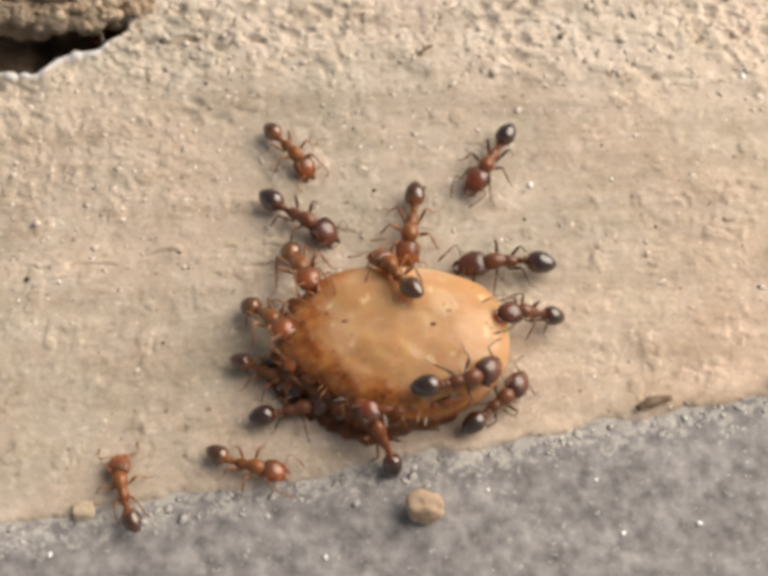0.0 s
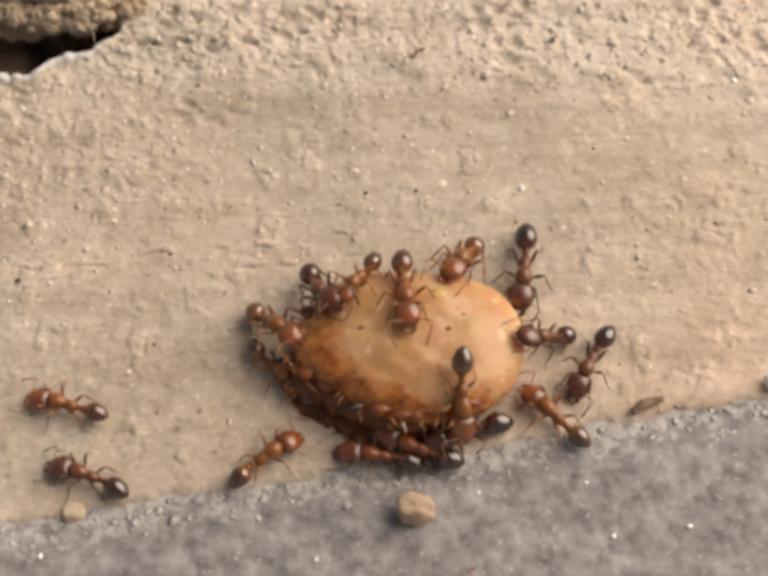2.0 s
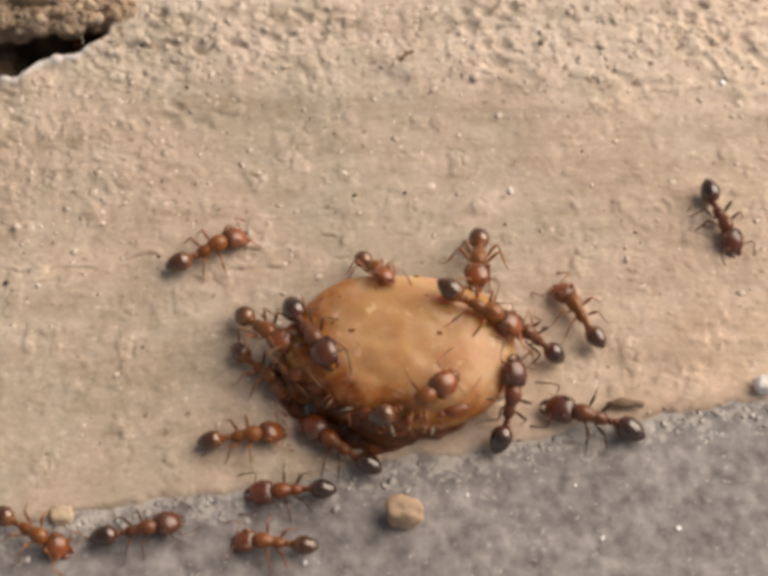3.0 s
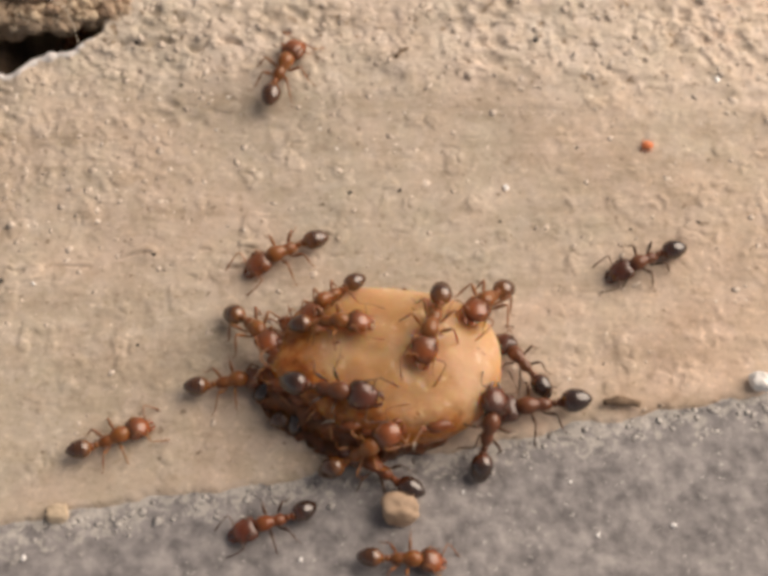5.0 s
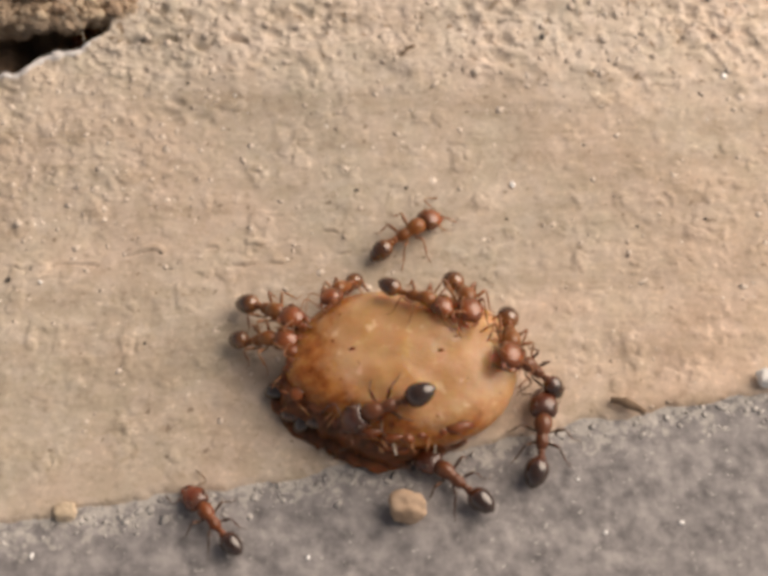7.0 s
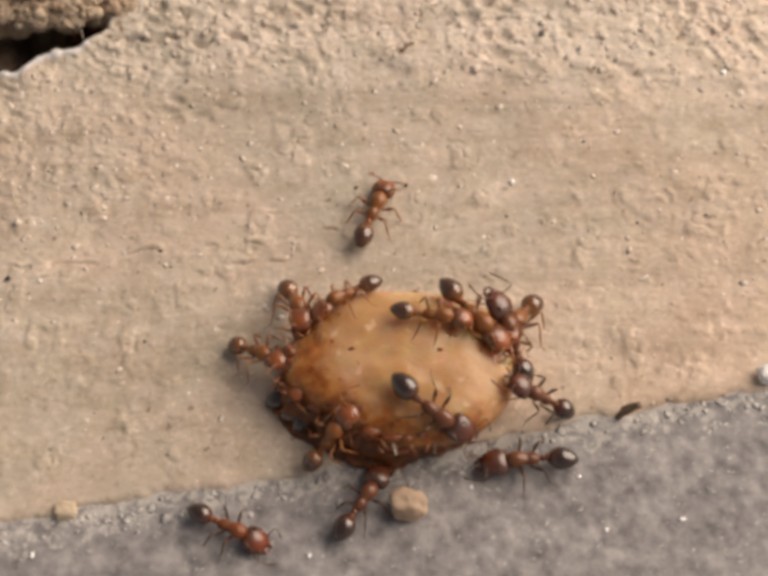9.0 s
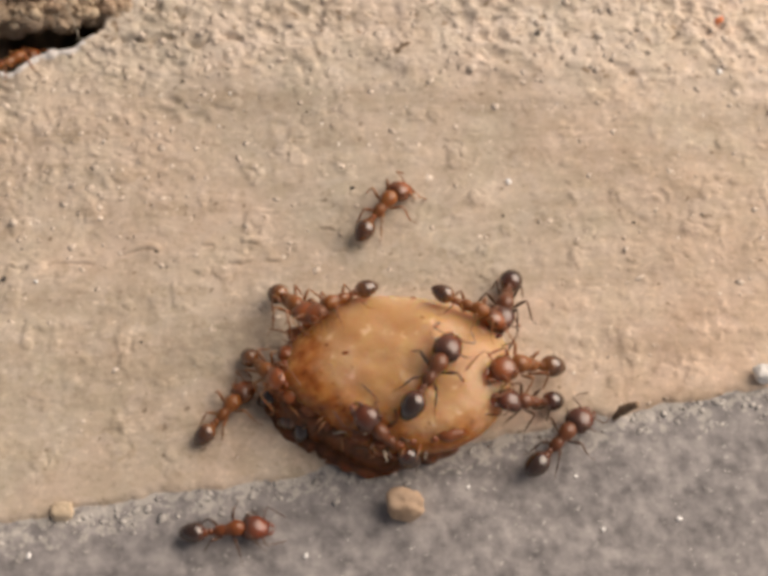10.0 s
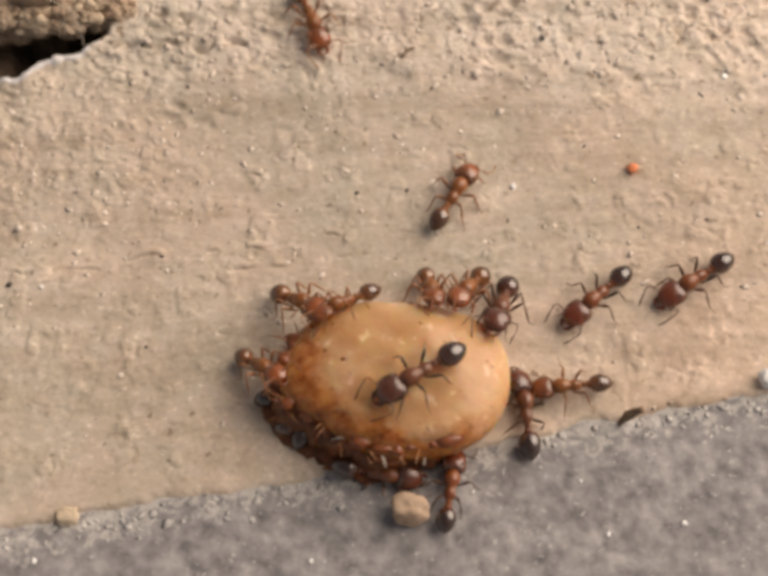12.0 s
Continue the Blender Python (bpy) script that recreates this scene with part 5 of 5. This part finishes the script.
    march("o", 1.04, 12,
          [(0, -2.77, -0.02, -65), (0.5, -1.11, -3.48, -115), (1, -0.26, -4.97, 171), (1.5, 0.01, -4.93, 148), (2, 0.76, -1.32, -83), (2.5, 2.66, -2.13, 29), (3, 3.31, -1.74, -22), (5, 2.02, -2.45, -109), (5.5, 2.02, -1.34, 93), (6, 2.38, -1.27, 10), (6.5, 2.74, -1.21, -70), (8.5, 2.88, -2.38, -86), (9, 3.04, -2.35, -51), (9.5, 2.51, -1.32, -111), (9.75, 1.62, -2.51, -111, 1), (12, 1.62, -2.51, -111, 1)])
    march("o", 0.87, 13,
          [(0, -4.3, -6.28, -16), (0.1, -4.3, -6.28, -16), (0.2, -5.73, -6.41, -15), (0.3, -5.62, -6.21, 0), (0.4, -4.93, -6.35, 10), (0.5, -5.36, -6.52, 46), (0.6, -5.91, -4.08, 80), (0.7, -5.32, -2.76, 30), (0.8, -4.7, -2.79, 5), (1, -3.47, -2.47, -21), (1.5, -1.56, -2.16, -22), (2, -3.25, -2.99, -40), (2.5, -3.41, -2.84, -45), (3, -3.32, -2.98, -39), (5, -0.91, -2.38, -5), (5.5, -1.37, -2.05, 11), (6, -1.04, -0.88, -120), (6.5, -0.83, -0.89, -121), (8.5, -0.92, -0.86, -126), (9, -0.77, -1.56, -147), (9.5, -0.77, -1.79, -145), (10, -0.8, -1.75, -151), (10.5, -0.92, -1.69, -153), (11, -0.72, -1.11, -127), (11.5, -0.82, -1.75, -143), (12, -0.84, -1.55, -149)])
    march("o", 0.89, 14,
          [(0, -8.03, -7.03, 107), (0.1, -8.02, -7.04, 110), (0.2, -8.77, -10.45, -120), (0.7, -3.71, -10.68, 40), (0.8, -2.64, -9.12, 45), (0.9, -1.33, -7.62, 80), (1, -1.39, -6.84, 82), (1.1, -2.04, -6.49, 75), (1.3, -2.26, -5.92, 60), (1.5, -2.16, -6.9, 24), (1.6, -1.08, -6.95, 15), (1.7, -0.97, -6.25, 70), (1.75, -1.95, -6.14, 130), (1.8, -3.08, -6.25, 170), (1.9, -6.77, -4.56, 165), (2, -9.72, -4.22, 164), (2.1, -11.28, -2.78, 160), (2.2, -13.63, -2.15, 160), (2.45, -16.63, -2.15, 160), (8.85, -16.46, -5.03, 0), (9.1, -13.46, -5.03, 0), (9.2, -10.59, -5.38, 0), (9.3, -6.88, -6.14, 8), (9.4, -4.1, -5.27, 18), (9.5, -4.15, -4.81, 32), (10, -4.37, -4.54, 51), (10.5, -4.37, -4.63, 40), (11, -3.13, -4.22, 21), (11.25, -0.92, -3.86, 21, 1), (12, -0.92, -3.86, 21, 1)])
    march("d", 0.87, 15,
          [(0, -2.92, -4.46, 12), (0.5, -3.22, -5, 34), (1, -3.58, -4.79, 30), (1.5, -3.47, -4.44, -3), (1.55, -4.4, -4.61, 100), (1.6, -5.49, -4.72, 200), (1.7, -6.65, -5.97, -120), (1.8, -6.64, -7.23, -110), (1.9, -8, -6.8, 178), (2, -8.84, -6.54, 160), (2.1, -9.22, -7.26, -135), (2.2, -8.78, -7.55, -95), (2.3, -8.32, -8.58, -85), (2.4, -7.51, -7.97, -5), (2.5, -6.62, -7.88, 5), (2.6, -5.96, -8, 20), (2.7, -5.27, -8.28, 0), (2.8, -5.35, -8.4, -45), (2.9, -6.58, -7.99, 15), (3, -6.85, -8.12, 11), (3.2, -5.68, -7.37, 130), (3.8, -13.43, -6.06, 170), (4.05, -16.43, -6.06, 170), (10.55, -17.73, -0.95, 0), (10.8, -14.73, -0.95, 0), (10.9, -13.04, -1.27, -20), (11, -11.48, -1.45, -76), (11.1, -11.4, -1.68, -85), (11.2, -14.24, -2.21, 180), (11.45, -17.24, -2.21, 180), (12, -17.24, -2.21, 180)])
    march("o", 0.87, 16,
          [(0, 1.23, -1.7, 149, 1), (0.3, 1.23, -1.7, 149, 1), (0.5, 2.54, -0.92, 149), (1, 4.45, -3.64, -177), (1.25, 2.36, -2.89, -177, 1), (1.8, 0.25, -1.68, -123, 1), (2, -0.6, -0.82, -123), (2.5, -0.05, -0.48, 38), (3, 0.11, -0.14, -62), (5, -0.95, -1.49, -140), (5.5, -0.02, -1.36, -36), (6, 0.12, -1.8, -1), (6.5, 1.18, -1.55, -23), (8.5, 2.17, -2.2, -30), (9, 1.89, -2.42, -7), (9.5, 2.54, -2.09, -23), (10, 3.05, -1.99, -24), (10.5, 3.79, -3.18, -38), (11, 4.08, -3.79, -100), (11.2, 4.14, -3.74, -70), (11.3, 5.16, -2.9, -20), (11.4, 9.13, -1.1, -46), (11.5, 9.26, -1.07, -48), (11.55, 8.2, -2.08, -120), (11.6, 6.39, -3.4, 155), (11.7, 6.25, -3.3, 160), (11.8, 6.18, -3.67, 178), (12, 6.11, -3.66, -175)])
    march("o", 0.92, 17,
          [(0, 2.08, -2.33, -176, 1), (0.3, 2.08, -2.33, -176, 1), (0.5, 4.48, -2.34, -176), (1, 4.79, -2.47, -151), (1.1, 5.3, -3.09, 160), (1.2, 5.39, -3.31, 135), (1.3, 4.68, -4.75, 185), (1.4, 4.65, -5.19, 165), (1.5, 4.53, -5.16, 167), (1.6, 5.59, -4.79, 110), (1.7, 5.77, -4.73, 95), (1.8, 5.44, -4.51, 125), (1.9, 5.3, -4.51, 130), (2, 5.36, -4.55, 135), (2.5, 4.62, -4.09, 95), (2.7, 5.17, -3.04, 70), (2.8, 6.45, -2.58, 80), (2.9, 8.34, -0.96, 25), (3, 6.73, -0.92, 116), (3.25, 3.54, -1.84, 116, 1), (5.3, -0.9, -3.86, -21, 1), (5.5, -3.05, -4.83, -21), (5.55, -4.12, -5.08, 60), (5.6, -5.23, -5.2, 25), (5.7, -5.67, -5.06, 35), (5.8, -5.39, -4.87, 30), (5.9, -5.02, -5.24, 10), (6, -3.18, -5.85, 34), (6.5, -3.72, -6.16, 14), (6.7, -2.95, -6.35, 20), (6.95, -0.76, -4.61, 20, 1), (10.3, 1.28, -2.35, -82, 1), (10.5, 1.74, -0.8, -82), (11, 2.01, -0.71, -93), (11.5, 1.79, -0.75, -87), (12, 1.86, -0.81, -83)])
    march("o", 0.98, 18,
          [(0, -16.21, -5.09, 5), (1.9, -16.21, -5.09, 5), (2.3, -13.21, -5.09, 5), (2.4, -11.1, -5.17, 5), (2.5, -9.38, -4.78, 6), (2.6, -7.57, -3.78, 10), (2.7, -7.68, -2.14, 75), (2.8, -7.55, -0.13, 75), (2.9, -6.21, 0.67, 0), (3, -5.22, 1.38, 31), (3.1, -3.92, 1.1, -5), (3.2, -3.12, 0.97, -45), (4, -2.56, 1.06, 60), (4.8, -2.29, 1.93, 155), (4.9, -2.38, 1.21, -160), (5, -2.59, 1.2, -153), (5.05, -2.26, 1.18, -170), (5.1, -1.76, 1.29, -100), (5.2, -1.26, 0.99, -52), (5.3, -0.76, 0.82, -50), (5.5, 0.46, 0.04, -54), (6, 0.39, 1.17, -60), (6.1, 0.38, 1.13, -62), (6.2, 0.58, 1.07, -40), (6.3, 1.06, 1.2, -5), (6.5, 1.74, 1.73, 10), (6.7, 1.74, 1.97, 15), (7.4, 0.52, 1.57, 60), (7.9, -0.59, 0.97, 20), (8.3, -0.69, 1.45, -10), (8.5, 0.15, 0.09, -65), (8.6, 0.31, 0.33, -55), (8.7, 0.53, 0.8, -35), (8.8, 0.19, 1.48, 5), (8.9, 0.18, 2.29, 45), (9, 0.14, 2.59, 67), (9.1, 0.24, 2.72, 65), (9.2, 0.31, 2.47, 77), (9.3, -0.08, 2.41, 90), (9.4, -0.18, 2.42, 96), (9.5, -0.14, 2.53, 99), (9.6, -0.27, 2.82, 125), (9.7, -0.25, 2.81, 135), (9.8, -0.01, 2.93, 110), (9.9, 0.06, 3.32, 88), (10, 0.53, 2.69, 53), (10.1, 0.85, 2.59, 0), (10.2, 0.72, 2.34, -45), (10.3, 1.12, 2.75, -10), (10.4, 0.82, 2.71, -35), (10.5, 0.08, 2.89, -78), (10.6, -0.54, 2.88, -105), (10.7, -0.75, 2.49, -105), (10.8, -1.53, 2.25, -118), (10.9, -1.24, 3.11, -95), (11, -0.72, 4.62, -31), (11.1, -0.58, 4.5, -35), (11.2, 0.81, 4.39, -40), (11.3, 0.76, 4.29, -42), (11.4, 0.36, 3.45, -88), (11.5, 0.36, 3.52, -90), (11.6, 1.04, 2.32, -65), (11.7, 0.95, 2.37, -65), (11.8, 3.01, 1.15, -48), (11.9, 3.09, 1.25, -45), (11.95, 2.93, 2.26, 10), (12, 2.78, 3.35, 60)])
    march("o", 0.9, 19,
          [(0, -16.4, -7.4, 10), (1.9, -16.4, -7.4, 10), (2.3, -13.4, -7.4, 10), (2.4, -11.6, -7.43, 10), (2.5, -10.98, -7.14, 19), (2.7, -10.49, -7.37, 5), (2.9, -10.37, -7.71, -15), (3, -9.99, -8.13, -28), (3.2, -8.82, -7.63, 10), (4.8, -8.12, -5.66, 25), (5, -7.72, -5.35, 25), (5.1, -7.8, -5.64, -5), (5.2, -7.67, -6.06, -40), (5.3, -7.47, -6.1, -30), (5.4, -7.09, -5.8, 5), (5.5, -7.3, -5.13, 53), (5.6, -7.57, -5.3, 85), (5.7, -7.75, -6, 85), (5.75, -8.14, -6.35, 150), (5.8, -8.65, -6.58, -170), (5.9, -9.22, -6.71, -170), (6, -8.57, -6.69, -171), (6.1, -8.4, -6.58, -165), (6.2, -7.56, -6.42, -130), (6.3, -7.5, -6.25, -120), (6.5, -7.74, -6.01, -118), (6.6, -8.8, -6.19, -165), (6.7, -10.75, -6.41, 175), (6.9, -13.82, -6.15, 175), (7.15, -16.82, -6.15, 175), (7.35, -17.58, -4.4, 90), (7.6, -14.58, -4.4, 90), (8, -13.84, -2.02, -10), (8.3, -6.19, -3.37, -33), (8.5, -4.17, -4.55, -4), (8.6, -4.01, -4.73, 0), (8.7, -3.7, -4.93, 5), (8.8, -2.8, -5.54, 10), (8.9, -1.61, -5.8, 30), (9, -1.04, -5.59, 43), (9.25, 0.08, -4.35, 43, 1), (12, 0.08, -4.35, 43, 1)])
    march("o", 1.05, 20,
          [(0, -4.02, 17.95, -90), (3.8, -4.02, 17.95, -90), (4.2, -4.02, 14.95, -90), (4.5, -4.07, 10.14, -95), (4.65, -4.15, 6.09, -30), (4.8, -4.03, 4.89, 70), (4.9, -3.8, 6.93, 95), (5, -2.87, 8.48, 68), (5.1, -1.96, 10.52, 80), (5.2, -1.9, 14.37, 90), (5.45, -1.9, 17.37, 90), (11.45, -2.4, 19.43, -90), (11.7, -2.4, 16.43, -90), (11.9, -2.27, 13.39, -75), (12, -2.11, 10.88, -71)])
    march("o", 0.87, 21,
          [(0, -10.2, 12.4, -150), (9.1, -10.2, 12.4, -150), (9.3, -12.33, 10.73, -155), (9.4, -12.15, 10.8, -120), (9.5, -12.07, 10.81, -110), (9.6, -12.02, 10.8, -95), (9.7, -11.98, 10.68, -75), (9.8, -12.24, 10.3, -170), (9.9, -12.46, 8.86, -105), (10, -12.4, 8.82, 42), (10.1, -12.4, 7.8, -60), (10.2, -12.35, 6.74, -80), (10.3, -11.82, 6.04, -80), (10.35, -12.13, 6.7, 0), (10.4, -12.2, 7.28, 70), (10.5, -15.43, 5.77, 170), (11.1, -15.1, 6.2, 10), (11.2, -11.32, 6.41, 15), (11.25, -11.1, 6.64, 90), (11.3, -11.39, 6.66, 165), (11.4, -15.17, 6.89, 180), (11.65, -18.17, 6.89, 180), (12, -18.17, 6.89, 180)])
    march("m", 0.99, 22,
          [(0, 18.93, 0.73, 180), (11.4, 18.93, 0.73, 180), (11.8, 15.93, 0.73, 180), (11.9, 13.71, 0.42, -165), (12, 10.46, 0.04, -147)])
    for number, (tone, angle, inward, slant) in enumerate((('d', 186, 0.88, 14), ('o', 214, 0.86, -24), ('d', 203, 0.76, 35), ('d', 226, 0.72, -60), ('d', 256, 0.74, -60))):
        feed(tone, 0.82, 60 + number, angle, inward, slant)
    crawl(mite, [(0, 15.50, 6.00), (4.5, 14.50, 6.00), (4.8, 9.19, 4.86), (5, 9.77, 5.56), (5.5, 7.06, 5.41), (6, 6.14, 10.10), (6.5, 6.58, 11.13), (7.2, 6.50, 13.50), (8.8, 11.00, 13.50), (9.5, 12.36, 10.56), (10, 12.76, 10.61), (10.5, 12.84, 10.70), (11, 13.09, 9.04), (11.5, 13.03, 6.88), (12, 8.91, 4.54)])
    walk(twig, [(t, pose(x * MM, y * MM, (0.04 + 0.42 * math.sin(radians(-dip))) * MM, 0, dip, a)) for t, x, y, a, dip in ((0, 8.25, -4.22, 18, 0), (1, 8.21, -4.31, 18, 0), (2, 8.32, -4.20, 25, 0), (2.5, 8.05, -4.02, 20, 0), (3, 7.99, -4.10, 0, 0), (5, 8.03, -4.14, -4, 0), (5.5, 7.80, -4.34, -30, 0), (6, 7.92, -4.36, -32, 0), (6.5, 7.97, -4.30, -32, 0), (8.5, 8.02, -4.72, 0, -58), (12, 8.06, -4.76, 3, -58))])


motions()
